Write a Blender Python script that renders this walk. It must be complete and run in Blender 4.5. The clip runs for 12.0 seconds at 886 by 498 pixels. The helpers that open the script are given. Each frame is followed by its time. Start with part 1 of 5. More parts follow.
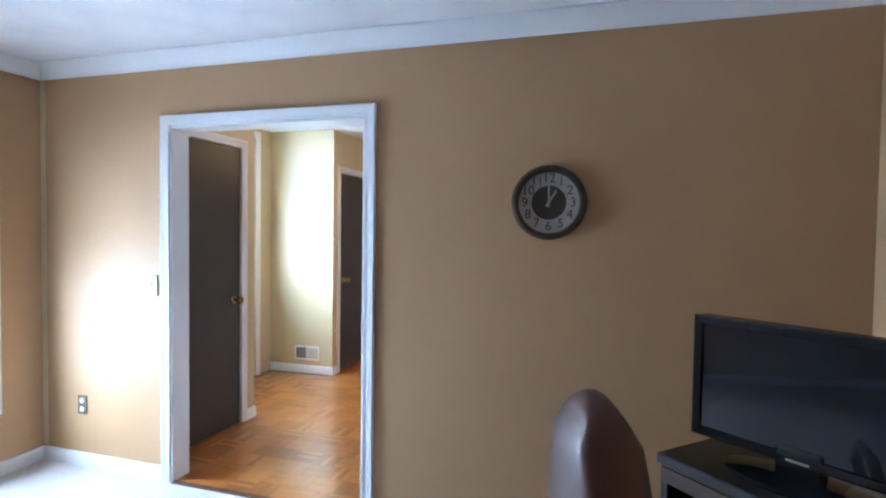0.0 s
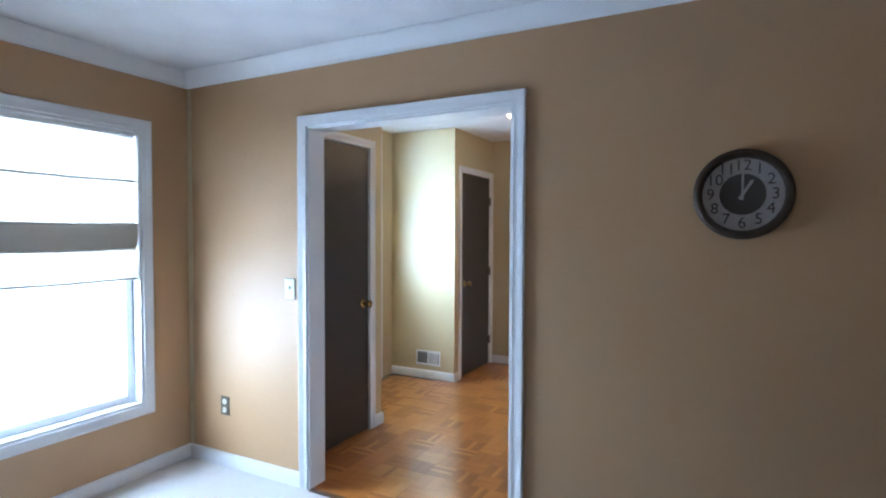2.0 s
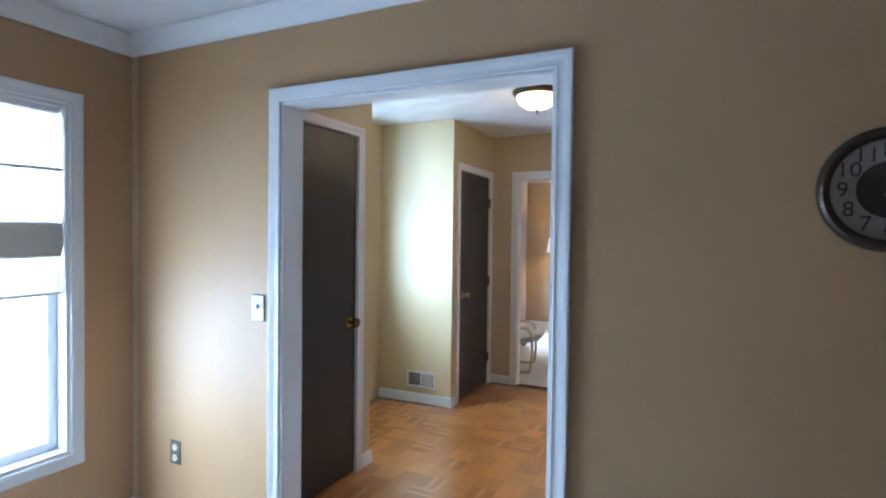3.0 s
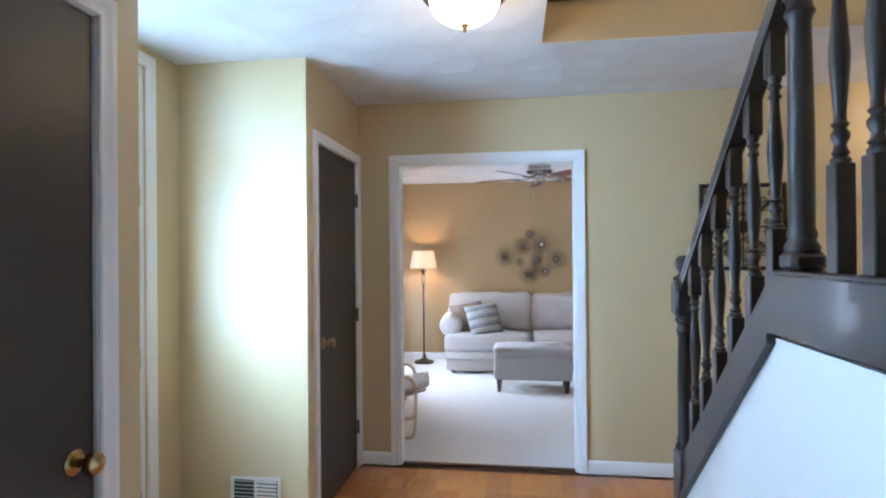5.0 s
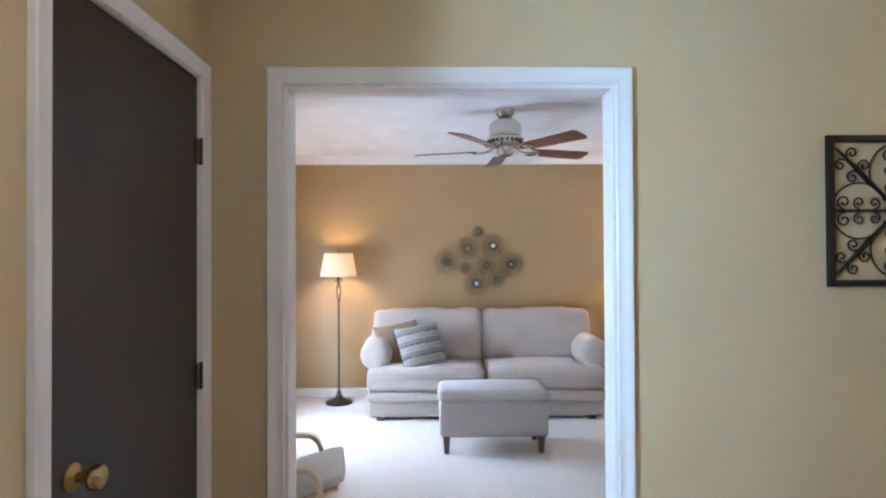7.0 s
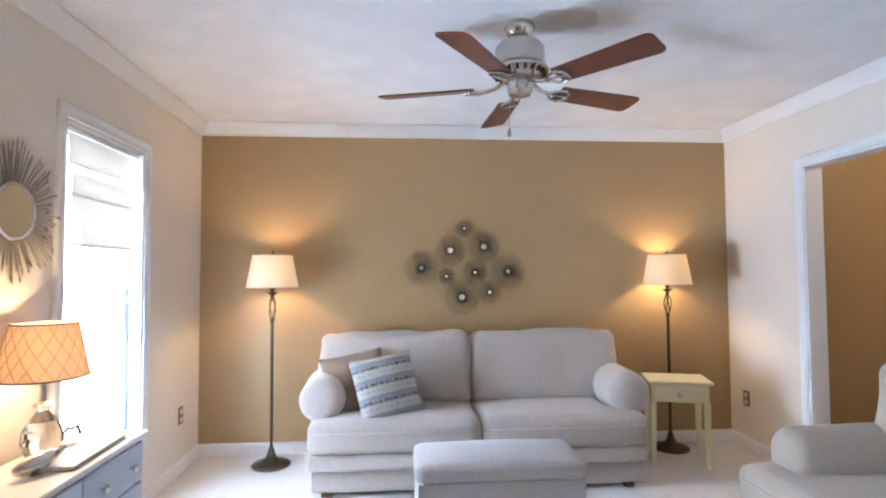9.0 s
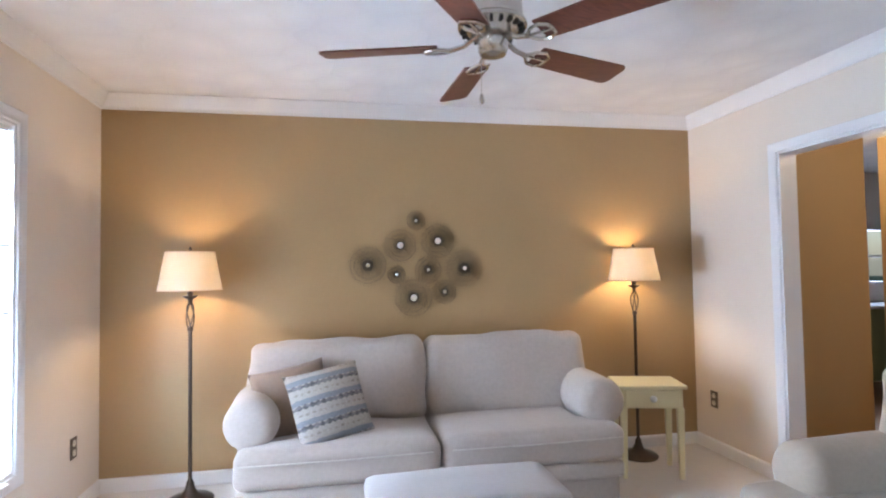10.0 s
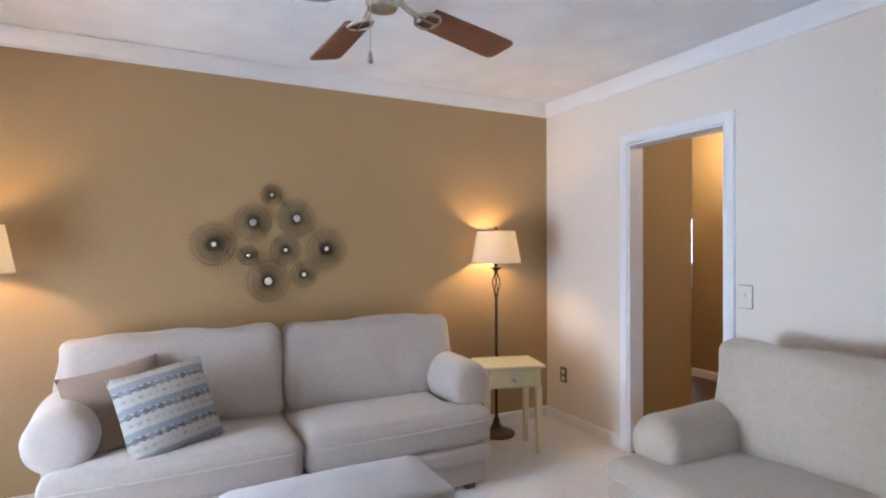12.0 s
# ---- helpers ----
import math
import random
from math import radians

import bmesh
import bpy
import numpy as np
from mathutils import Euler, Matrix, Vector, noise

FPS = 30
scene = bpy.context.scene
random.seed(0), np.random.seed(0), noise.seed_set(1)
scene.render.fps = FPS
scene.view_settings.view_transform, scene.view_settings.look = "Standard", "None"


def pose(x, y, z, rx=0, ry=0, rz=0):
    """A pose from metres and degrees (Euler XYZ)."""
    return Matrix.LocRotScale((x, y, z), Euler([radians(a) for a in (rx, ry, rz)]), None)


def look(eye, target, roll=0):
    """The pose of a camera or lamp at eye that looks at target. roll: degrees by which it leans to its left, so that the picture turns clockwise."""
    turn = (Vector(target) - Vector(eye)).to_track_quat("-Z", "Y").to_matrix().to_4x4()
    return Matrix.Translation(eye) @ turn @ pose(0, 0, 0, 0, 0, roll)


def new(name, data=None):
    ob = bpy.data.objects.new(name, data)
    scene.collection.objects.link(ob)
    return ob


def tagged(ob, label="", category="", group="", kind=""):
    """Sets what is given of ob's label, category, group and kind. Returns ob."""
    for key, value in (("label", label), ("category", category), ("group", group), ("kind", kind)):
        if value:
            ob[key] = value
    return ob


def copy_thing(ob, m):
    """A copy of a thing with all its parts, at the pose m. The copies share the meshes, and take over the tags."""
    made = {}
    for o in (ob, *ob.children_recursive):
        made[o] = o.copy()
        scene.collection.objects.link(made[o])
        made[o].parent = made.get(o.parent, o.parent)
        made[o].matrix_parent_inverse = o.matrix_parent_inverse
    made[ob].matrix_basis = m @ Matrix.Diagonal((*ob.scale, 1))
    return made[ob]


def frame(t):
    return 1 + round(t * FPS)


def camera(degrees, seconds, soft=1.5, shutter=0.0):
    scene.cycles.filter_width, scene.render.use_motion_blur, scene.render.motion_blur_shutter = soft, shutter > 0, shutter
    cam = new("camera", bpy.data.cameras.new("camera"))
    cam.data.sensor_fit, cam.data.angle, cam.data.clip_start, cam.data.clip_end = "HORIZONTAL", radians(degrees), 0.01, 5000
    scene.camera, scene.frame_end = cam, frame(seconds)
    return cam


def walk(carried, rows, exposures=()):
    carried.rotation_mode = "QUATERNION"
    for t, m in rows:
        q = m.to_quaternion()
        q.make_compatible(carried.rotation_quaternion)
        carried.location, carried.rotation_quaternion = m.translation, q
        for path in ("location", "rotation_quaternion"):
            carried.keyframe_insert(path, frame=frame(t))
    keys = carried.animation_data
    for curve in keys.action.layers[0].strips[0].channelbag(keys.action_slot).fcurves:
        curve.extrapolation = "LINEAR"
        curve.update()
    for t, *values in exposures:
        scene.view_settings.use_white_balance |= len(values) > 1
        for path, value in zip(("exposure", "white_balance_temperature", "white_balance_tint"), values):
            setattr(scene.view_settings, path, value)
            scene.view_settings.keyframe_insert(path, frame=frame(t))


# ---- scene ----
cam = camera(78.5, 12.0, soft=2.1)
PATH = [
    (0, (0.119, -2.483, 1.465), (-0.464, -0.571, 1.396), 0.8),
    (0.5, (0.077, -2.504, 1.457), (-0.581, -0.617, 1.393), 0.6),
    (1, (0.007, -2.522, 1.47), (-0.749, -0.672, 1.393), 0.4),
    (1.5, (-0.072, -2.475, 1.469), (-0.925, -0.667, 1.392), 0.2),
    (2, (-0.199, -2.322, 1.454), (-1.12, -0.547, 1.389), 0.2),
    (2.5, (-0.376, -2.091, 1.448), (-1.303, -0.319, 1.396), 0.4),
    (3, (-0.597, -1.83, 1.457), (-1.456, -0.024, 1.409), 0.7),
    (3.2, (-0.69, -1.713, 1.438), (-1.504, 0.114, 1.411), 0.9),
    (4.8, (-1.364, -0.494, 1.45), (-1.698, 1.478, 1.449), -0.1),
    (5, (-1.426, -0.33, 1.439), (-1.693, 1.652, 1.447), -0.5),
    (5.5, (-1.543, 0.061, 1.426), (-1.682, 2.056, 1.448), -0.8),
    (6, (-1.629, 0.489, 1.425), (-1.662, 2.488, 1.444), -0.8),
    (6.5, (-1.68, 0.915, 1.43), (-1.666, 2.915, 1.442), -0.5),
    (7, (-1.686, 1.341, 1.424), (-1.656, 3.341, 1.446), -0.3),
    (7.2, (-1.702, 1.506, 1.432), (-1.659, 3.506, 1.45), -0.4),
    (8.8, (-1.729, 2.636, 1.346), (-1.6, 4.63, 1.419), -0.1),
    (9, (-1.727, 2.741, 1.323), (-1.572, 4.734, 1.408), -0.3),
    (9.5, (-1.718, 3.003, 1.332), (-1.479, 4.987, 1.41), -0.5),
    (10, (-1.762, 3.196, 1.324), (-1.384, 5.159, 1.397), -0.9),
    (10.5, (-1.846, 3.348, 1.343), (-1.28, 5.265, 1.386), -0.7),
    (11, (-1.827, 3.397, 1.334), (-1.129, 5.271, 1.363), -0.6),
    (11.5, (-1.82, 3.412, 1.341), (-1.004, 5.239, 1.348), -0.4),
    (12, (-1.837, 3.444, 1.338), (-0.916, 5.22, 1.329), -0.2),
]
EXPOSURES = [
    (0, 0.45, 6500, 15), (1.0, 0.34, 6450, 15), (1.5, 0.17, 6400, 14), (2.0, 0.0, 6350, 13), (3.0, -0.16, 6250, 11),
    (5.0, 0.08, 5850, 9), (5.5, 0.08, 5800, 9), (6.0, 0.1, 5800, 9), (7.0, 0.14, 6050, 10), (9.0, 0.1, 6150, 10),
    (10.0, 0.03, 6300, 12), (12.0, -0.1, 6400, 13),
]
walk(cam, [(t, look(eye, aim, roll)) for t, eye, aim, roll in PATH], EXPOSURES)

# ---- the plan, in metres ----
H = 2.44                       # ceiling
XA, XB, XC = -3.235, -3.20, -2.489   # front wall of the office, of the living room, closet fronts
XE = 1.105                     # office, far side wall
YB = 3.262                      # foyer wall with the living room opening
YC = 6.862                      # accent wall
XR = 0.857                     # living room, inner side wall
OA = (-2.252, -1.050, 2.029)     # office opening: from, to, height
OB = (-2.215, -1.041, 2.029)    # living room opening
OD = (5.335, 6.020, 1.998)      # hall opening (along y)
WA = (-1.092, -0.310, 0.423, 2.038)   # office window: y from, to, z from, to
WB = (5.222, 5.968, 0.433, 2.017)      # living room window
XS = -0.720                     # outer face of the stair

# ---- world and lights ----
world = bpy.data.worlds.new("world")
scene.world = world
world.use_nodes = True
nt = world.node_tree
sky = nt.nodes.new("ShaderNodeTexSky")
sky.sky_type, sky.sun_disc = "NISHITA", False
sky.sun_elevation, sky.sun_rotation = radians(48), radians(200)
nt.links.new(sky.outputs[0], nt.nodes["Background"].inputs[0])
nt.nodes["Background"].inputs[1].default_value = 0.1

DAY = (0.62, 0.77, 1.0)
WARM = (1.0, 0.69, 0.38)


def sky_lamp(name, at, aim, w, h, watts, col=DAY):
    d = bpy.data.lights.new(name, "AREA")
    d.shape, d.size, d.size_y, d.energy, d.color = "RECTANGLE", w, h, watts, col
    ob = new(name, d)
    ob.matrix_world = look(at, aim)
    return ob


def bulb(name, at, watts, radius=0.03, col=WARM):
    d = bpy.data.lights.new(name, "POINT")
    d.energy, d.shadow_soft_size, d.color = watts, radius, col
    ob = new(name, d)
    ob.location = at
    return ob


sky_lamp("window_daylight", (XA - 0.36, -0.69, 1.32), (XA + 1, -0.69, 1.28), 1.3, 2.1, 355, (0.49, 0.715, 1.0))
sky_lamp("window_daylight", (XB - 0.40, 6.1, 1.30), (XB + 1, 6.0, 1.05), 2.7, 2.3, 1250, (0.64, 0.785, 1.0))
sky_lamp("door_daylight", (-3.75, 1.6, 1.65), (-2.6, 1.6, 1.5), 1.5, 2.0, 300, (0.48, 0.73, 1.0))
sky_lamp("porch_daylight", (-4.9, -0.25, 2.0), (-4.9, 2.6, 1.85), 2.4, 3.2, 1850, (0.44, 0.70, 1.0))
sky_lamp("kitchen_daylight", (4.7, 9.2, 1.5), (4.7, 8, 1.5), 1.3, 1.5, 60)


# ---- materials ----
def nodes_of(name):
    m = bpy.data.materials.new(name)
    m.use_nodes = True
    return m, m.node_tree, m.node_tree.nodes["Principled BSDF"]


def add(t, kind, **values):
    n = t.nodes.new(kind)
    for k, v in values.items():
        if k in n.inputs.keys():
            n.inputs[k].default_value = v
    return n


def coords(t, scale=(1, 1, 1), rot=(0, 0, 0)):
    c = t.nodes.new("ShaderNodeTexCoord")
    m = t.nodes.new("ShaderNodeMapping")
    m.inputs["Scale"].default_value = scale
    m.inputs["Rotation"].default_value = rot
    t.links.new(c.outputs["Object"], m.inputs["Vector"])
    return m.outputs["Vector"]


def noise_tex(t, vec, scale, detail=4.0, rough=0.55, dist=0.0):
    n = add(t, "ShaderNodeTexNoise", Scale=scale, Detail=detail, Roughness=rough, Distortion=dist)
    t.links.new(vec, n.inputs["Vector"])
    return n.outputs["Fac"]


def ramp(t, fac, stops):
    r = t.nodes.new("ShaderNodeValToRGB")
    el = r.color_ramp.elements
    while len(el) < len(stops):
        el.new(0.5)
    for e, (p, c) in zip(el, stops):
        e.position, e.color = p, (*c, 1)
    t.links.new(fac, r.inputs["Fac"])
    return r.outputs["Color"]


def bump(t, b, height, strength, distance=0.002, normal=None):
    n = add(t, "ShaderNodeBump", Strength=strength, Distance=distance)
    t.links.new(height, n.inputs["Height"])
    if normal:
        t.links.new(normal, n.inputs["Normal"])
    t.links.new(n.outputs["Normal"], b.inputs["Normal"])
    return n.outputs["Normal"]


def shade(c, k):
    return tuple(min(1, v * k) for v in c)


def surface(name, col, rough=0.5, metal=0.0, big=1.6, small=60.0, vary=0.06, relief=0.15, depth=0.001, stretch=(1, 1, 1), coat=0.0):
    """Paint, metal, cloth: cloudy variation at a large and a fine scale, uneven gloss and fine relief."""
    m, t, b = nodes_of(name)
    v = coords(t, stretch)
    n1, n2 = noise_tex(t, v, big, 3), noise_tex(t, v, small, 5)
    mix = add(t, "ShaderNodeMath")
    mix.operation = "MULTIPLY_ADD"
    mix.inputs[1].default_value = 0.6
    t.links.new(n1, mix.inputs[0])
    k = add(t, "ShaderNodeMath")
    k.operation = "MULTIPLY"
    k.inputs[1].default_value = 0.4
    t.links.new(n2, k.inputs[0])
    t.links.new(k.outputs[0], mix.inputs[2])
    t.links.new(ramp(t, mix.outputs[0], [(0.3, shade(col, 1 - vary)), (0.7, shade(col, 1 + vary))]), b.inputs["Base Color"])
    r = add(t, "ShaderNodeMapRange")
    r.inputs["To Min"].default_value, r.inputs["To Max"].default_value = rough * 0.85, min(1, rough * 1.15)
    t.links.new(n1, r.inputs["Value"])
    t.links.new(r.outputs[0], b.inputs["Roughness"])
    b.inputs["Metallic"].default_value = metal
    b.inputs["Coat Weight"].default_value = coat
    if relief:
        bump(t, b, n2, relief, depth)
    return m


M = {}
M["tan"] = surface("tan_wall_paint", (0.45, 0.268, 0.138), 0.52, small=90, vary=0.04, relief=0.12)
M["accent"] = surface("ochre_wall_paint", (0.38, 0.250, 0.118), 0.5, small=90, vary=0.04, relief=0.12)
M["foyer"] = surface("honey_wall_paint", (0.56, 0.445, 0.268), 0.36, small=90, vary=0.04, relief=0.12)
M["cream"] = surface("pale_cream_wall_paint", (0.74, 0.67, 0.59), 0.42, small=90, vary=0.03, relief=0.12)
M["trim"] = surface("white_trim_paint", (0.78, 0.78, 0.79), 0.32, small=14, vary=0.02, relief=0.02)
M["panel"] = surface("white_panel_paint", (0.76, 0.77, 0.78), 0.5, small=60, vary=0.03)
M["dark_door"] = surface("dark_brown_door_paint", (0.034, 0.027, 0.025), 0.42, small=30, vary=0.12, relief=0.1)
M["front_door"] = surface("pale_yellow_door_paint", (0.66, 0.60, 0.40), 0.4, vary=0.03)
M["espresso"] = surface("espresso_stained_wood", (0.028, 0.022, 0.021), 0.37, big=3, small=22, vary=0.2, stretch=(6, 6, 1), coat=0.08)
M["brass"] = surface("aged_brass", (0.42, 0.30, 0.14), 0.28, 1.0, small=30, vary=0.1)
M["bronze"] = surface("oil_rubbed_bronze", (0.075, 0.055, 0.042), 0.38, 0.8, small=40, vary=0.15)
M["antique"] = surface("antique_bronze_wire", (0.115, 0.086, 0.055), 0.5, 0.45, small=60, vary=0.15)
M["black_metal"] = surface("blackened_iron", (0.025, 0.021, 0.02), 0.5, 0.6, small=50, vary=0.2)
M["chrome"] = surface("brushed_nickel", (0.62, 0.60, 0.57), 0.24, 1.0, small=70, vary=0.06, relief=0.03)
M["plastic_dark"] = surface("brown_plastic", (0.11, 0.085, 0.06), 0.4, vary=0.05, relief=0.03)
M["plastic_ivory"] = surface("ivory_plastic", (0.72, 0.68, 0.58), 0.35, vary=0.03, relief=0.03)
M["black_gloss"] = surface("black_gloss_plastic", (0.008, 0.008, 0.010), 0.12, vary=0.1, relief=0.01)
M["screen"] = surface("dark_screen_glass", (0.012, 0.014, 0.020), 0.03, vary=0.05, relief=0.0, coat=0.3)
M["black_wood"] = surface("black_ash_veneer", (0.014, 0.012, 0.013), 0.3, big=4, small=40, vary=0.25, stretch=(1, 8, 8))
M["leather"] = surface("chestnut_leather", (0.10, 0.030, 0.017), 0.5, big=5, small=180, vary=0.14, relief=0.3, coat=0.15)
M["table_paint"] = surface("pale_yellow_painted_wood", (0.80, 0.75, 0.50), 0.4, small=30, vary=0.04)
M["blue_paint"] = surface("grey_blue_chalk_paint", (0.50, 0.57, 0.68), 0.6, small=30, vary=0.07)
M["birch"] = surface("bent_birch_veneer", (0.68, 0.56, 0.38), 0.4, big=4, small=40, vary=0.07, stretch=(1, 6, 6))
M["leg_wood"] = surface("walnut_stained_leg", (0.09, 0.040, 0.022), 0.35, big=6, small=40, vary=0.2, stretch=(6, 6, 1))
M["glass_knob"] = surface("clear_crystal_knob", (0.75, 0.75, 0.70), 0.08, vary=0.03, relief=0)
M["clock_face"] = surface("aged_ivory_dial", (0.40, 0.375, 0.36), 0.55, big=9, small=60, vary=0.16)
M["black_fill"] = surface("black_ink_and_openings", (0.02, 0.018, 0.018), 0.6, vary=0.1)
M["white_ceramic"] = surface("white_glazed_ceramic", (0.78, 0.76, 0.72), 0.18, vary=0.03, relief=0.02)
M["silver_leaf"] = surface("silver_leaf", (0.44, 0.40, 0.33), 0.45, 0.6, small=60, vary=0.12)
M["mirror"] = surface("silver_mirror", (0.86, 0.87, 0.87), 0.03, 1.0, vary=0.01, relief=0)
M["paper"] = surface("paper_stack", (0.70, 0.68, 0.62), 0.7, vary=0.05)
M["grass"] = surface("lawn", (0.06, 0.10, 0.03), 0.9, big=0.4, small=8, vary=0.3)
M["green"] = surface("sage_cabinet_paint", (0.32, 0.36, 0.17), 0.45, vary=0.05)
M["dark_floor"] = surface("dark_oak_boards", (0.10, 0.045, 0.022), 0.3, big=3, small=30, vary=0.25, stretch=(1, 7, 1))


def cloth(name, col, weave=900.0, relief=0.5, vary=0.07, rough=0.9, big=2.5):
    m, t, b = nodes_of(name)
    v = coords(t)
    n1 = noise_tex(t, v, big, 4)
    n2 = noise_tex(t, v, weave, 2)
    n3 = noise_tex(t, v, 45, 5)
    t.links.new(ramp(t, n3, [(0.3, shade(col, 1 - vary)), (0.72, shade(col, 1 + vary))]), b.inputs["Base Color"])
    b.inputs["Roughness"].default_value = rough
    b.inputs["Sheen Weight"].default_value = 0.25
    b.inputs["Sheen Roughness"].default_value = 0.6
    first = bump(t, b, n1, 0.3, 0.02)
    bump(t, b, n2, relief, 0.0012, first)
    return m


M["sofa"] = cloth("oatmeal_chenille", (0.45, 0.40, 0.357), 500, 0.45, 0.05)
M["sofa_tan"] = cloth("beige_chenille", (0.46, 0.385, 0.305), 500, 0.45, 0.05)
M["ottoman"] = cloth("pale_grey_linen", (0.50, 0.485, 0.49), 700, 0.3, 0.03)
M["pillow_tan"] = cloth("taupe_linen", (0.22, 0.15, 0.105), 420, 0.4)
M["cushion"] = cloth("off_white_canvas", (0.68, 0.65, 0.60), 420, 0.4)
M["piping"] = cloth("oatmeal_piping", (0.50, 0.47, 0.425), 420, 0.2)


def carpet():
    m, t, b = nodes_of("cut_pile_carpet")
    v = coords(t)
    tuft = noise_tex(t, v, 170, 3, 0.6)
    mid = noise_tex(t, v, 11, 4, 0.6, 0.4)
    big = noise_tex(t, v, 1.3, 2)
    s = add(t, "ShaderNodeMath")
    s.operation = "ADD"
    t.links.new(tuft, s.inputs[0])
    t.links.new(mid, s.inputs[1])
    t.links.new(ramp(t, s.outputs[0], [(0.35, (0.52, 0.49, 0.46)), (0.95, (0.70, 0.67, 0.64))]), b.inputs["Base Color"])
    b.inputs["Roughness"].default_value = 0.95
    b.inputs["Sheen Weight"].default_value = 0.3
    first = bump(t, b, mid, 0.3, 0.012)
    bump(t, b, tuft, 0.8, 0.006, first)
    return m


M["carpet"] = carpet()


def swirl_ceiling():
    """White ceiling stippled with overlapping fan-shaped brush strokes."""
    m, t, b = nodes_of("swirl_textured_ceiling")
    v = coords(t)
    warp = add(t, "ShaderNodeTexNoise", Scale=3.0, Detail=2.0)
    t.links.new(v, warp.inputs["Vector"])
    vor = t.nodes.new("ShaderNodeTexVoronoi")
    vor.inputs["Scale"].default_value = 4.2
    mixv = t.nodes.new("ShaderNodeVectorMath")
    mixv.operation = "MULTIPLY_ADD"
    mixv.inputs[1].default_value = (0.14, 0.14, 0.14)
    t.links.new(warp.outputs["Color"], mixv.inputs[0])
    t.links.new(v, mixv.inputs[2])
    t.links.new(mixv.outputs[0], vor.inputs["Vector"])
    dist = vor.outputs["Distance"]
    ring = add(t, "ShaderNodeMath")
    ring.operation = "MULTIPLY"
    ring.inputs[1].default_value = 70
    t.links.new(dist, ring.inputs[0])
    sine = add(t, "ShaderNodeMath")
    sine.operation = "SINE"
    t.links.new(ring.outputs[0], sine.inputs[0])
    fine = noise_tex(t, v, 60, 4)
    t.links.new(ramp(t, dist, [(0.0, (0.80, 0.80, 0.81)), (0.8, (0.72, 0.72, 0.74))]), b.inputs["Base Color"])
    b.inputs["Roughness"].default_value = 0.6
    first = bump(t, b, dist, 0.42, 0.032)
    second = bump(t, b, sine.outputs[0], 0.03, 0.004, first)
    bump(t, b, fine, 0.2, 0.002, second)
    return m


M["ceiling"] = swirl_ceiling()


def parquet():
    m, t, b = nodes_of("oak_finger_parquet")
    v = coords(t, (1, 14, 14))
    grain = noise_tex(t, v, 9, 6, 0.6, 0.5)
    info = t.nodes.new("ShaderNodeObjectInfo")
    geo = t.nodes.new("ShaderNodeNewGeometry")
    a = add(t, "ShaderNodeMath")
    a.operation = "MULTIPLY_ADD"
    a.inputs[1].default_value = 2.6
    t.links.new(info.outputs["Random"], a.inputs[0])
    w = add(t, "ShaderNodeMath")
    w.operation = "MULTIPLY"
    w.inputs[1].default_value = 0.45
    t.links.new(w.outputs[0], a.inputs[2])
    t.links.new(geo.outputs["Random Per Island"], w.inputs[0])
    f = add(t, "ShaderNodeMath")
    f.operation = "FRACT"
    t.links.new(a.outputs[0], f.inputs[0])
    k = add(t, "ShaderNodeMath")
    k.operation = "MULTIPLY_ADD"
    k.inputs[1].default_value, k.inputs[2].default_value = 0.46, 0.06
    t.links.new(f.outputs[0], k.inputs[0])
    g = add(t, "ShaderNodeMath")
    g.operation = "MULTIPLY_ADD"
    g.inputs[1].default_value = 0.35
    t.links.new(grain, g.inputs[0])
    t.links.new(k.outputs[0], g.inputs[2])
    t.links.new(ramp(t, g.outputs[0], [(0.15, (0.30, 0.092, 0.019)), (0.5, (0.48, 0.168, 0.036)), (0.85, (0.62, 0.26, 0.068))]), b.inputs["Base Color"])
    b.inputs["Roughness"].default_value = 0.3
    b.inputs["Coat Weight"].default_value = 0.9
    b.inputs["Coat Roughness"].default_value = 0.16
    bump(t, b, grain, 0.15, 0.0008)
    return m


M["parquet"] = parquet()


def mahogany():
    m, t, b = nodes_of("reddish_mahogany_veneer")
    v = coords(t, (1.5, 16, 16))
    grain = noise_tex(t, v, 7, 6, 0.6, 0.8)
    t.links.new(ramp(t, grain, [(0.3, (0.075, 0.022, 0.014)), (0.7, (0.17, 0.055, 0.032))]), b.inputs["Base Color"])
    b.inputs["Roughness"].default_value = 0.36
    bump(t, b, grain, 0.1, 0.0006)
    return m


M["blade"] = mahogany()


def translucent(name, col, share=0.5, weave=260.0):
    m, t, b = nodes_of(name)
    b.inputs["Base Color"].default_value = (*col, 1)
    b.inputs["Roughness"].default_value = 0.9
    v = coords(t)
    n = noise_tex(t, v, weave, 3)
    c = ramp(t, n, [(0.3, shade(col, 0.93)), (0.7, col)])
    t.links.new(c, b.inputs["Base Color"])
    bump(t, b, n, 0.3, 0.001)
    tr = t.nodes.new("ShaderNodeBsdfTranslucent")
    t.links.new(c, tr.inputs["Color"])
    mx = t.nodes.new("ShaderNodeMixShader")
    mx.inputs[0].default_value = share
    t.links.new(b.outputs[0], mx.inputs[1])
    t.links.new(tr.outputs[0], mx.inputs[2])
    t.links.new(mx.outputs[0], t.nodes["Material Output"].inputs["Surface"])
    return m


M["blind"] = translucent("ivory_linen_blind", (0.66, 0.62, 0.57), 0.14)
M["shade"] = translucent("cream_lampshade_cloth", (0.86, 0.80, 0.68), 0.55)
M["shade_tan"] = translucent("tan_quilted_shade_cloth", (0.80, 0.65, 0.50), 0.5)


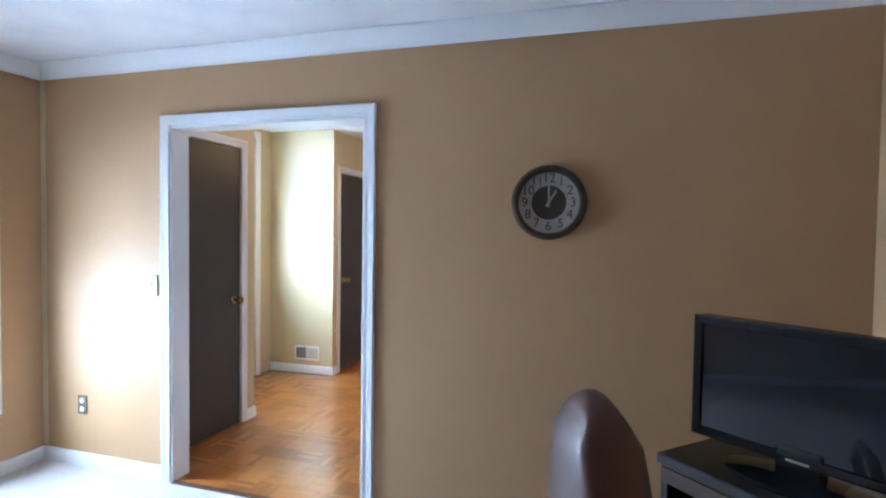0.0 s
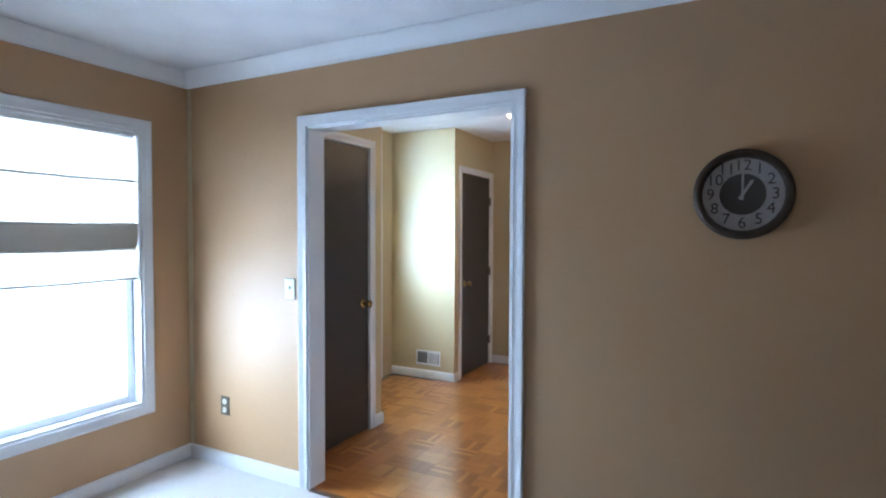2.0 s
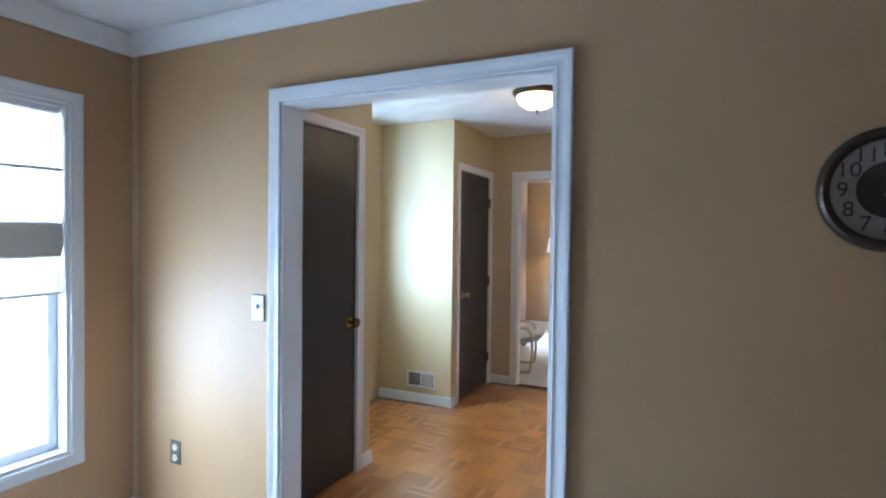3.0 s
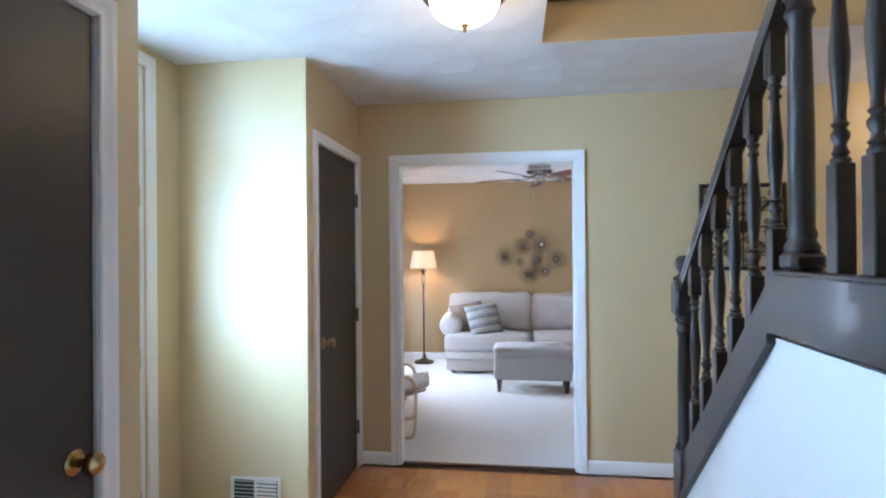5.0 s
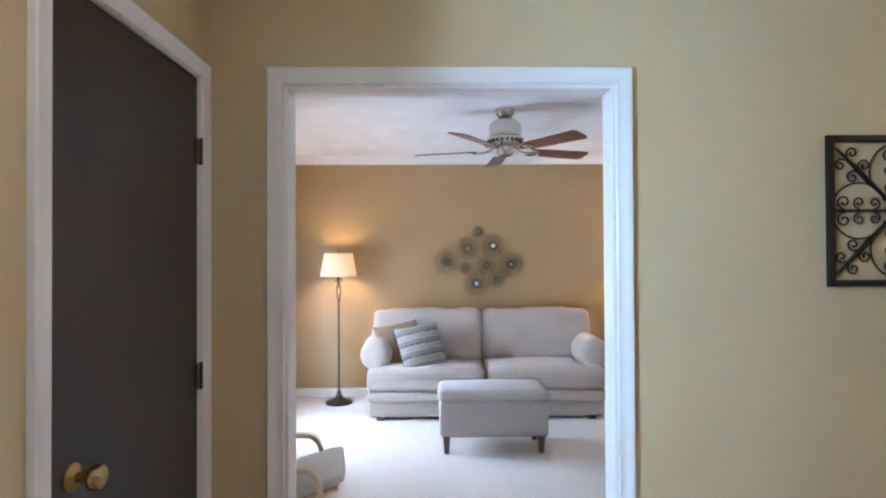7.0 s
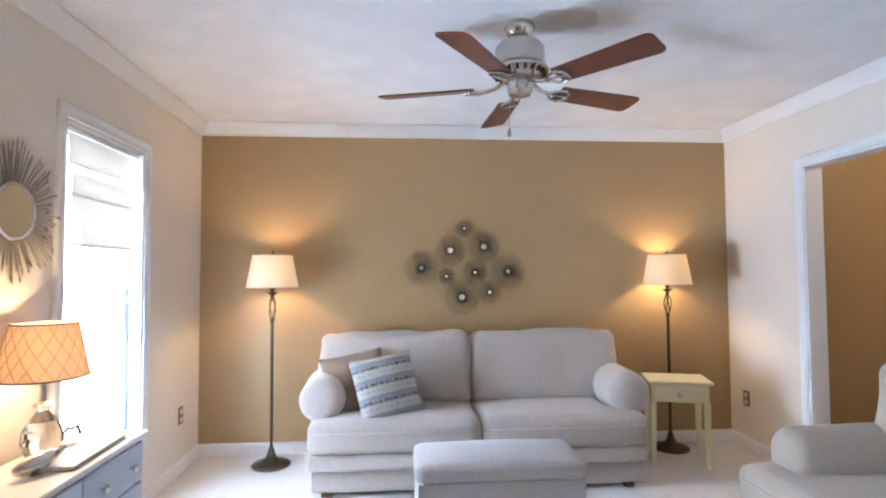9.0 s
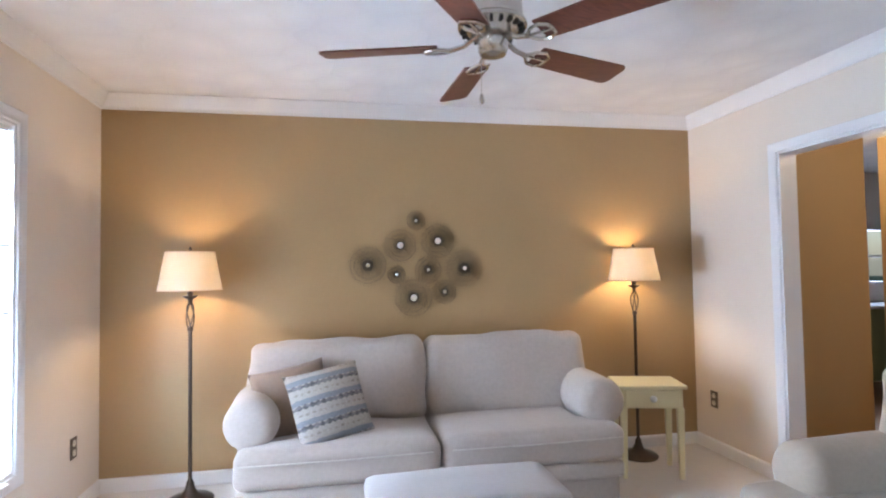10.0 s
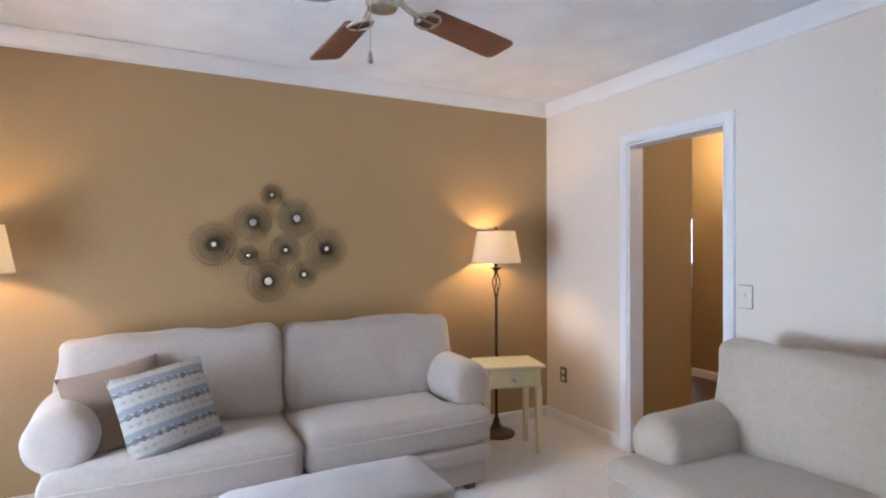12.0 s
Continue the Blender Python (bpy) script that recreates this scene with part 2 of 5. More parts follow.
def glass(name, col=(1, 1, 1), rough=0.0):
    m, t, b = nodes_of(name)
    b.inputs["Base Color"].default_value = (*col, 1)
    b.inputs["Transmission Weight"].default_value = 1
    b.inputs["Roughness"].default_value = rough
    b.inputs["IOR"].default_value = 1.45
    return m


M["glass"] = glass("window_glass")


def thin_glass():
    m, t, b = nodes_of("thin_clear_glass")
    tr, gl, mx = t.nodes.new("ShaderNodeBsdfTransparent"), t.nodes.new("ShaderNodeBsdfGlossy"), t.nodes.new("ShaderNodeMixShader")
    gl.inputs["Roughness"].default_value = 0.04
    mx.inputs[0].default_value = 0.05
    for i, n in ((1, tr), (2, gl)):
        t.links.new(n.outputs[0], mx.inputs[i])
    t.links.new(mx.outputs[0], t.nodes["Material Output"].inputs["Surface"])
    return m


M["thin_glass"] = thin_glass()
M["crystal"] = glass("mercury_glass", (0.92, 0.90, 0.85), 0.05)


def glowing(name, col, strength):
    m, t, b = nodes_of(name)
    b.inputs["Base Color"].default_value = (*col, 1)
    b.inputs["Emission Color"].default_value = (*col, 1)
    b.inputs["Emission Strength"].default_value = strength
    return m


M["dome"] = glowing("lit_frosted_dome", (1.0, 0.82, 0.58), 3.2)
M["can"] = glowing("lit_downlight", (1.0, 0.85, 0.6), 6)


def ikat():
    """Woven bands of slate blue, pale blue and ivory with rows of small lozenges."""
    m, t, b = nodes_of("striped_ikat_cloth")
    c = t.nodes.new("ShaderNodeTexCoord")
    sep = t.nodes.new("ShaderNodeSeparateXYZ")
    warp = add(t, "ShaderNodeTexNoise", Scale=30.0, Detail=2.0)
    t.links.new(c.outputs["Object"], warp.inputs["Vector"])
    t.links.new(c.outputs["Object"], sep.inputs[0])

    def calc(op, x, y=0.0, z=0.0):
        n = t.nodes.new("ShaderNodeMath")
        n.operation = op
        for i, v in enumerate((x, y, z)):
            if isinstance(v, (int, float)):
                n.inputs[i].default_value = v
            else:
                t.links.new(v, n.inputs[i])
        return n.outputs[0]

    def blend(fac, one, two):
        n = t.nodes.new("ShaderNodeMix")
        n.data_type = "RGBA"
        t.links.new(fac, n.inputs[0])
        for i, v in ((6, one), (7, two)):
            if isinstance(v, tuple):
                n.inputs[i].default_value = (*v, 1)
            else:
                t.links.new(v, n.inputs[i])
        return n.outputs[2]

    wob = calc("MULTIPLY", calc("SUBTRACT", warp.outputs["Fac"], 0.5), 0.012)
    z = calc("ADD", sep.outputs["Z"], wob)
    f = calc("FRACT", calc("MULTIPLY", z, 1 / 0.104))
    cell = calc("PINGPONG", calc("ADD", sep.outputs["X"], wob), 0.0155)
    bulge = calc("MULTIPLY", cell, 5.2)
    tone = noise_tex(t, c.outputs["Object"], 34, 1)
    # rows of dark lozenges, a slate-blue stripe, an ivory ground with a row of small lozenges
    row = calc("LESS_THAN", calc("ABSOLUTE", calc("SUBTRACT", f, 0.17)), calc("ADD", bulge, 0.055))
    stripe = calc("LESS_THAN", calc("ABSOLUTE", calc("SUBTRACT", f, 0.42)), 0.13)
    small = calc("LESS_THAN", calc("ABSOLUTE", calc("SUBTRACT", f, 0.80)), calc("SUBTRACT", bulge, 0.012))
    col = blend(small, (0.50, 0.475, 0.43), ramp(t, tone, [(0.4, (0.33, 0.30, 0.27)), (0.6, (0.46, 0.43, 0.39))]))
    col = blend(stripe, col, (0.27, 0.305, 0.34))
    col = blend(row, col, ramp(t, tone, [(0.42, (0.13, 0.13, 0.14)), (0.58, (0.25, 0.25, 0.255))]))
    fleck = ramp(t, noise_tex(t, c.outputs["Object"], 190, 2, 0.6), [(0.35, (0.78, 0.78, 0.78)), (0.65, (1, 1, 1))])
    mx = t.nodes.new("ShaderNodeMix")
    mx.data_type, mx.blend_type = "RGBA", "MULTIPLY"
    mx.inputs[0].default_value = 1
    t.links.new(col, mx.inputs[6])
    t.links.new(fleck, mx.inputs[7])
    t.links.new(mx.outputs[2], b.inputs["Base Color"])
    b.inputs["Roughness"].default_value = 0.9
    bump(t, b, noise_tex(t, c.outputs["Object"], 500, 2), 0.5, 0.001)
    return m


M["ikat"] = ikat()


# ---- building helpers ----
def mesh_of(name, bm, material, smooth=False, recalc=True):
    if recalc:
        bmesh.ops.recalc_face_normals(bm, faces=bm.faces)
    me = bpy.data.meshes.new(name)
    bm.to_mesh(me)
    bm.free()
    if smooth:
        me.polygons.foreach_set("use_smooth", [True] * len(me.polygons))
        me.set_sharp_from_angle(angle=radians(42))
    me.materials.append(material)
    return me


def part(name, bm, material, parent, label="", smooth=False):
    ob = new(name, mesh_of(name, bm, material, smooth))
    ob.parent = parent
    return tagged(ob, label)


def thing(name, at, label, category, group="", rz=0.0):
    ob = new(name)
    ob.empty_display_size = 0.1
    ob.matrix_world = pose(*at, 0, 0, rz)
    return tagged(ob, label, category, group)


def structure(name, bm, material, label, category, smooth=False):
    return tagged(new(name, mesh_of(name, bm, material, smooth)), label, category, kind="structure")


def bx(bm, a, b, bevel=0.0, seg=1):
    r = bmesh.ops.create_cube(bm, size=1)
    for v in r["verts"]:
        v.co = [(a[i] + b[i]) / 2 + v.co[i] * (b[i] - a[i]) for i in range(3)]
    if bevel:
        es = list({e for v in r["verts"] for e in v.link_edges})
        bmesh.ops.bevel(bm, geom=es, offset=bevel, segments=seg, affect="EDGES", profile=0.5)
    return bm


def box(a, b, bevel=0.0, seg=1):
    return bx(bmesh.new(), a, b, bevel, seg)


def lathe(bm, rings, seg=20, at=(0, 0, 0), m=None, caps=True):
    """Turns (radius, height) pairs about the z axis."""
    rows = []
    m = m or Matrix.Translation(at)
    for r, z in rings:
        if r < 1e-5:
            rows.append([bm.verts.new(m @ Vector((0, 0, z)))])
        else:
            rows.append([bm.verts.new(m @ Vector((r * math.cos(2 * math.pi * i / seg), r * math.sin(2 * math.pi * i / seg), z))) for i in range(seg)])
    for a, b in zip(rows, rows[1:]):
        for i in range(seg):
            j = (i + 1) % seg
            f = [a[i % len(a)], a[j % len(a)], b[j % len(b)], b[i % len(b)]]
            f = list(dict.fromkeys(f))
            if len(f) > 2:
                bm.faces.new(f)
    if caps and len(rows[0]) > 1:
        bm.faces.new(rows[0][::-1])
    if caps and len(rows[-1]) > 1:
        bm.faces.new(rows[-1])
    return bm


def tube(bm, pts, r, seg=8, closed=False):
    pts = [Vector(p) for p in pts]
    n = len(pts)
    rows = []
    side = None
    for i, p in enumerate(pts):
        t = (pts[(i + 1) % n] - pts[i - 1]) if closed else (pts[min(i + 1, n - 1)] - pts[max(i - 1, 0)])
        t.normalize()
        if side is None:
            side = t.orthogonal().normalized()
        side = (side - t * side.dot(t)).normalized()
        up = t.cross(side)
        rad = r[i] if isinstance(r, (list, tuple)) else r
        rows.append([bm.verts.new(p + side * rad * math.cos(2 * math.pi * k / seg) + up * rad * math.sin(2 * math.pi * k / seg)) for k in range(seg)])
    pairs = list(zip(rows, rows[1:])) + ([(rows[-1], rows[0])] if closed else [])
    for a, b in pairs:
        for k in range(seg):
            bm.faces.new([a[k], a[(k + 1) % seg], b[(k + 1) % seg], b[k]])
    if not closed:
        bm.faces.new(rows[0][::-1])
        bm.faces.new(rows[-1])
    return bm


def sweep(bm, prof, path, normal, closed=False):
    """A moulding: prof gives (aside, out) pairs, out along normal, aside to the left of the path; corners are mitred."""
    N = Vector(normal)
    P = [Vector(p) for p in path]
    n = len(P)
    rows = []
    for i in range(n):
        ts = []
        if closed or i > 0:
            ts.append((P[i] - P[i - 1]).normalized())
        if closed or i < n - 1:
            ts.append((P[(i + 1) % n] - P[i]).normalized())
        ss = [N.cross(t) for t in ts]
        s = ss[0] if len(ss) == 1 else (ss[0] + ss[1]) / (1 + ss[0].dot(ss[1]))
        rows.append([bm.verts.new(P[i] + s * a + N * b) for a, b in prof])
    k = len(prof)
    for a, b in list(zip(rows, rows[1:])) + ([(rows[-1], rows[0])] if closed else []):
        for j in range(k):
            bm.faces.new([a[j], a[(j + 1) % k], b[(j + 1) % k], b[j]])
    if not closed:
        bm.faces.new(rows[0][::-1])
        bm.faces.new(rows[-1])
    return bm


def rbox(bm, size, rad, puff=(0, 0, 0), n=10, m=None, wobble=0.0, seed=0.0):
    """A soft cushion: a box with rounded edges whose faces swell by puff."""
    m = m or Matrix()
    sx, sy, sz = (s / 2 for s in size)
    verts = {}

    def vert(i, j, k):
        key = (i, j, k)
        if key not in verts:
            u, v, w = (2 * c / n - 1 for c in key)
            u, v, w = (math.copysign(abs(c) ** 0.8, c) for c in (u, v, w))
            p = Vector((u * sx, v * sy, w * sz))
            q = Vector((max(-sx + rad, min(sx - rad, p.x)), max(-sy + rad, min(sy - rad, p.y)), max(-sz + rad, min(sz - rad, p.z))))
            d = p - q
            if d.length > 1e-6:
                p = q + d.normalized() * rad
            g = [(1 - c * c) for c in (u, v, w)]
            p.x += math.copysign(puff[0] * g[1] * g[2], u) * (abs(u) > 0.5)
            p.y += math.copysign(puff[1] * g[0] * g[2], v) * (abs(v) > 0.5)
            p.z += math.copysign(puff[2] * g[0] * g[1], w) * (abs(w) > 0.5)
            if wobble:
                p += noise.noise_vector(p * 5 + Vector((seed, seed, seed))) * wobble
            verts[key] = bm.verts.new(m @ p)
        return verts[key]

    for a in range(n):
        for b in range(n):
            for e in (0, n):
                for f in (lambda p, q: (e, p, q), lambda p, q: (p, e, q), lambda p, q: (p, q, e)):
                    bm.faces.new([vert(*f(a, b)), vert(*f(a + 1, b)), vert(*f(a + 1, b + 1)), vert(*f(a, b + 1))])
    return bm


def soft(size, rad, puff=(0, 0, 0), n=10, m=None, wobble=0.0, seed=0.0):
    return rbox(bmesh.new(), size, rad, puff, n, m, wobble, seed)


def arc(cx, cz, r, a0, a1, n):
    return [(cx + r * math.cos(radians(a0 + (a1 - a0) * i / n)), cz + r * math.sin(radians(a0 + (a1 - a0) * i / n))) for i in range(n + 1)]


# ---- walls, floors, ceilings ----
def wall(name, along, lo, hi, u0, u1, z0, z1, material, label, holes=()):
    """A wall along x or y between the planes lo and hi, with holes (from, to, sill, head) right through it."""
    bm = bmesh.new()
    us = sorted({u0, u1, *(h[0] for h in holes), *(h[1] for h in holes)})
    for a, b in zip(us, us[1:]):
        cuts = sorted((h[2], h[3]) for h in holes if h[0] <= a and h[1] >= b)
        z = z0
        for s, e in cuts + [(z1, z1)]:
            if s > z + 1e-6:
                bx(bm, *(((a, lo, z), (b, hi, s)) if along == "x" else ((lo, a, z), (hi, b, s))))
            z = max(z, e)
    return structure(name, bm, material, label, "wall")


T = 0.115
wall("wall_office_foyer", "x", 0.004, T, XA, XE, 0, H, M["tan"], "tan painted wall with a cased opening to the foyer", [(OA[0], OA[1], 0, OA[2])])
wall("wall_office_front", "y", XA - 0.2, XA, -5.0, 0.1, 0, H, M["tan"], "tan painted outer wall with a window", [(WA[0], WA[1], WA[2], WA[3])])
wall("wall_office_side", "y", XE, XE + T, -5.0, 0.0, 0, H, M["tan"], "plain tan painted side wall")
wall("wall_office_back", "x", -5.0 - T, -5.0, XA - 0.2, XE + T, 0, H, M["tan"], "plain tan painted back wall")
# foyer skin of the office wall, and the closets either side of the front door
wall("wall_foyer_near", "x", T, T + 0.012, XC, 2.5, 0, H, M["foyer"], "honey painted wall beside the office opening", [(OA[0], OA[1], 0, OA[2])])
C1 = (0.285, 0.925, 2.05)
C2 = (2.475, 3.200, 2.035)
wall("wall_closet_near", "y", XC - 0.1, XC, T + 0.012, 1.085, 0, H, M["foyer"], "honey painted closet wall with a dark door", [(C1[0], C1[1], 0, C1[2])])
wall("wall_closet_near_return", "x", 0.985, 1.085, XB, XC - 0.1, 0, H, M["foyer"], "honey painted return wall beside the front door")
wall("wall_closet_far", "y", XC - 0.1, XC, 2.333, YB, 0, H, M["foyer"], "honey painted closet wall with a dark door", [(C2[0], C2[1], 0, C2[2])])
wall("wall_closet_far_return", "x", 2.333, 2.433, XB, XC - 0.1, 0, H, M["foyer"], "honey painted return wall lit by the front door")
FD = (1.165, 2.075)
wall("wall_front_door", "y", XB - 0.2, XB + 0.002, 0.0, YB + T, 0, H, M["foyer"], "honey painted outer wall around the front door", [(FD[0], FD[1], 0, 2.343)])
TB = 0.085   # the thin wall round the living room opening
wall("wall_foyer_living", "x", YB, YB + TB, XB, 2.5, 0, H, M["foyer"], "honey painted wall with a cased opening to the living room", [(OB[0], OB[1], 0, OB[2])])
wall("wall_living_inside", "x", YB + TB, YB + TB + 0.012, XB, XR, 0, H, M["cream"], "pale cream painted wall around the opening", [(OB[0], OB[1], 0, OB[2])])
wall("wall_living_front", "y", XB - 0.2, XB, YB + TB + 0.012, YC, 0, H, M["cream"], "pale cream painted outer wall with a window", [(WB[0], WB[1], WB[2], WB[3])])
wall("wall_accent", "x", YC, YC + T, XB - 0.2, XR + T, 0, H, M["accent"], "ochre painted accent wall behind the sofa")
wall("wall_living_side", "y", XR, XR + T, YB + TB + 0.012, YC, 0, H, M["cream"], "pale cream painted wall with an opening to the hall", [(OD[0], OD[1], 0, OD[2])])
wall("wall_hall_end", "y", 2.5, 2.6, T, YB + T, 0, H, M["foyer"], "honey painted end wall of the hall")
wall("wall_stair_side", "y", 0.27, 0.37, T + 0.012, 2.30, 0, 4.9, M["foyer"], "honey painted wall beside the stair")
# the hall and kitchen past the living room
wall("wall_hall_partition", "x", 6.17, 6.27, XR + T, 1.655, 0, H, M["accent"], "ochre painted partition seen through the opening")
wall("wall_hall_far", "y", 3.02, 3.12, 3.6, 7.225, 0, H, M["accent"], "golden painted hall wall lit by a downlight")
wall("wall_kitchen", "x", 8.8, 8.9, XR + T, 5.6, 0, H, M["cream"], "kitchen wall with a bright window", [(4.2, 5.2, 1.05, 1.75)])
wall("wall_kitchen_side", "y", 5.6, 5.7, 3.5, 8.9, 0, H, M["cream"], "plain kitchen side wall")
wall("wall_kitchen_inner", "y", XR + T, XR + T + 0.1, 6.27, 8.8, 0, H, M["tan"], "plain inner kitchen wall")
wall("wall_hall_near", "x", 3.5, 3.6, XR + T, 5.7, 0, H, M["tan"], "plain hall wall")

structure("floor_office", box((XA - 0.02, -5.0, -0.06), (XE, -0.0, 0.0)), M["carpet"], "pale cut-pile carpet", "floor")
structure("floor_living", box((XB, YB + 0.04, -0.06), (XR, YC, 0.0)), M["carpet"], "pale cut-pile carpet", "floor")
structure("subfloor_foyer", box((XB - 0.02, 0.0, -0.06), (2.5, YB + 0.04, -0.009)), M["dark_floor"], "dark bed under the parquet", "floor")
structure("floor_hall", box((XR, 3.6, -0.06), (5.6, 8.8, -0.002)), M["dark_floor"], "dark oak boarded floor", "floor")
structure("ground", box((-60, -60, -0.5), (60, 60, -0.3)), M["grass"], "mown lawn around the house", "ground")

WX, WY = -1.294, 2.338   # stairwell edges
structure("ceiling_office", box((XA - 0.2, -5.0, H), (XE, T, H + 0.06)), M["ceiling"], "white swirl-textured ceiling", "ceiling")
bm = bmesh.new()
bx(bm, (XB - 0.17, T, H), (WX, YB + T, H + 0.06))
bx(bm, (WX, WY, H), (2.5, YB + T, H + 0.06))
structure("ceiling_foyer", bm, M["ceiling"], "white swirl-textured ceiling around the stairwell", "ceiling")
structure("ceiling_living", box((XB - 0.2, YB + T, H), (XR + T, YC + T, H + 0.06)), M["ceiling"], "white swirl-textured ceiling", "ceiling")
structure("ceiling_hall", box((XR + T, 3.5, H), (5.7, 8.9, H + 0.06)), M["ceiling"], "white ceiling of hall and kitchen", "ceiling")
# stairwell: floor edge, dark nosing board, upper walls
bm = bmesh.new()
bx(bm, (WX - 0.1, T, H + 0.062), (WX, WY + 0.1, 2.64))
bx(bm, (WX, WY - 0.004, H + 0.002), (0.27, WY + 0.1, 2.64))
structure("wall_stairwell_edge", bm, M["foyer"], "golden lit edge of the upper floor", "wall")
bm = bmesh.new()
bx(bm, (WX + 0.004, WY - 0.022, 2.64), (0.27, WY + 0.1, 2.765), 0.004)
bx(bm, (WX - 0.1, T, 2.64), (WX + 0.004, WY + 0.1, 2.765), 0.004)
structure("trim_stairwell", bm, M["espresso"], "dark stained board edging the upper floor", "trim")
structure("floor_upper", box((-3.2, WY + 0.1, 2.52), (2.5, 4.2, 2.70)), M["carpet"], "carpeted upper floor", "floor")
structure("floor_upper_side", box((-3.2, T, 2.52), (WX - 0.1, WY + 0.1, 2.70)), M["carpet"], "carpeted upper floor", "floor")
wall("wall_upper_back", "x", 4.2, 4.3, -3.3, 2.5, 2.52, 4.9, M["cream"], "plain upper hall wall")
wall("wall_upper_front", "x", T - 0.1, T, -3.3, 2.5, 2.5, 4.9, M["cream"], "plain upper hall wall")
wall("wall_upper_left", "y", -3.3, -3.2, T, 4.2, 2.5, 4.9, M["cream"], "plain upper hall wall")
wall("wall_upper_right", "y", 2.5, 2.6, 0.0, 4.3, 2.5, 4.9, M["cream"], "plain upper hall wall")
structure("ceiling_upper", box((-3.3, 0.0, 4.9), (2.6, 4.3, 4.96)), M["ceiling"], "white upper hall ceiling", "ceiling")

# ---- mouldings ----
CROWN = [(0.0, -0.09), (0.012, -0.09), (0.014, -0.078), (0.024, -0.066), (0.044, -0.044), (0.05, -0.024), (0.058, -0.018), (0.064, 0.0), (0.0, 0.0)]
BASE = [(0, 0), (0.013, 0), (0.013, 0.060), (0.009, 0.074), (0.004, 0.082), (0, 0.084)]
SHOE = [(0.013, 0), (0.024, 0), (0.022, 0.012), (0.013, 0.018)]


def crown(name, pts):
    structure(name, sweep(bmesh.new(), CROWN, [(x, y, H - 0.004) for x, y in pts], (0, 0, 1), True), M["trim"], "white painted crown moulding", "crown moulding", True)


crown("trim_crown_office", [(XE, -5.0), (XE, 0.004), (XA, 0.004), (XA, -5.0)])
crown("trim_crown_living", [(XR, YB + TB + 0.012), (XR, YC), (XB, YC), (XB, YB + TB + 0.012)])


def baseboard(pts):
    structure("baseboard", sweep(bmesh.new(), BASE, [(x, y, 0) for x, y in pts], (0, 0, 1)), M["trim"], "white painted baseboard with a rounded top", "baseboard", True)


CW = 0.058   # casing width
baseboard([(OA[0] - CW, 0.004), (XA, 0.004), (XA, -5.0)])
baseboard([(XE, -5.0), (XE, 0.004), (OA[1] + CW, 0.004)])
baseboard([(XC, C1[1] + 0.06), (XC, 1.085), (XB + 0.004, 1.085)][::-1])
baseboard([(XC, C2[0] - 0.06), (XC, 2.333), (XB + 0.004, 2.333)])
baseboard([(2.5, YB), (OB[1] + CW, YB)])
baseboard([(OB[0] - CW, YB), (XC, YB)])
baseboard([(OB[0] - CW, YB + TB + 0.012), (XB, YB + TB + 0.012), (XB, YC), (XR, YC), (XR, OD[1] + CW)][::-1])
baseboard([(XR, OD[0] - CW), (XR, YB + TB + 0.012), (OB[1] + CW, YB + TB + 0.012)][::-1])
baseboard([(3.02, 7.225), (3.02, 3.6)][::-1])
baseboard([(XR + T, 6.17), (1.655, 6.17)][::-1])

CASING = [(0, 0), (0, 0.010), (0.005, 0.014), (0.011, 0.011), (0.034, 0.0135), (0.043, 0.019), (0.054, 0.020), (CW, 0.017), (CW, 0)]


def casing(name, origin, along, out, u0, u1, head, label="white painted door casing", width=CW):
    """Three mitred lengths of moulding round an opening, on the wall whose way is along and whose face looks out."""
    O, U, N = Vector(origin), Vector(along), Vector(out)
    pts = [O + U * u0, O + U * u0 + Vector((0, 0, head)), O + U * u1 + Vector((0, 0, head)), O + U * u1]
    if N.cross(Vector((0, 0, 1))).dot(U) > 0:
        pts = pts[::-1]
    return structure(name, sweep(bmesh.new(), [(a * width / CW, b) for a, b in CASING], pts, N), M["trim"], label, "door casing", True)


def jamb(name, along, lo, hi, u0, u1, head):
    """The white lining of an opening."""
    bm = bmesh.new()
    t = 0.014
    for a, b, z0, z1 in ((u0, u0 + t, 0, head), (u1 - t, u1, 0, head), (u0 + t, u1 - t, head - t, head)):
        bx(bm, *(((a, lo, z0), (b, hi, z1)) if along == "x" else ((lo, a, z0), (hi, b, z1))), 0.002)
    return structure(name, bm, M["trim"], "white painted lining of the opening", "door jamb")


casing("trim_casing_office", (0, 0.004, 0), (1, 0, 0), (0, -1, 0), OA[0], OA[1], OA[2])
casing("trim_casing_foyer_near", (0, T + 0.012, 0), (1, 0, 0), (0, 1, 0), OA[0], OA[1], OA[2])
jamb("trim_jamb_office", "x", 0.0, T + 0.016, OA[0] - 0.001, OA[1] + 0.001, OA[2])
casing("trim_casing_foyer", (0, YB, 0), (1, 0, 0), (0, -1, 0), OB[0], OB[1], OB[2])
casing("trim_casing_living", (0, YB + TB + 0.012, 0), (1, 0, 0), (0, 1, 0), OB[0], OB[1], OB[2])
jamb("trim_jamb_living", "x", YB - 0.004, YB + TB + 0.016, OB[0] - 0.001, OB[1] + 0.001, OB[2])
casing("trim_casing_hall", (XR, 0, 0), (0, 1, 0), (-1, 0, 0), OD[0], OD[1], OD[2])
jamb("trim_jamb_hall", "y", XR - 0.004, XR + T + 0.004, OD[0], OD[1], OD[2])
structure("trim_threshold_office", box((OA[0] + 0.014, -0.02, -0.004), (OA[1] - 0.014, 0.016, 0.007), 0.003), M["leg_wood"], "dark wooden threshold strip", "threshold")
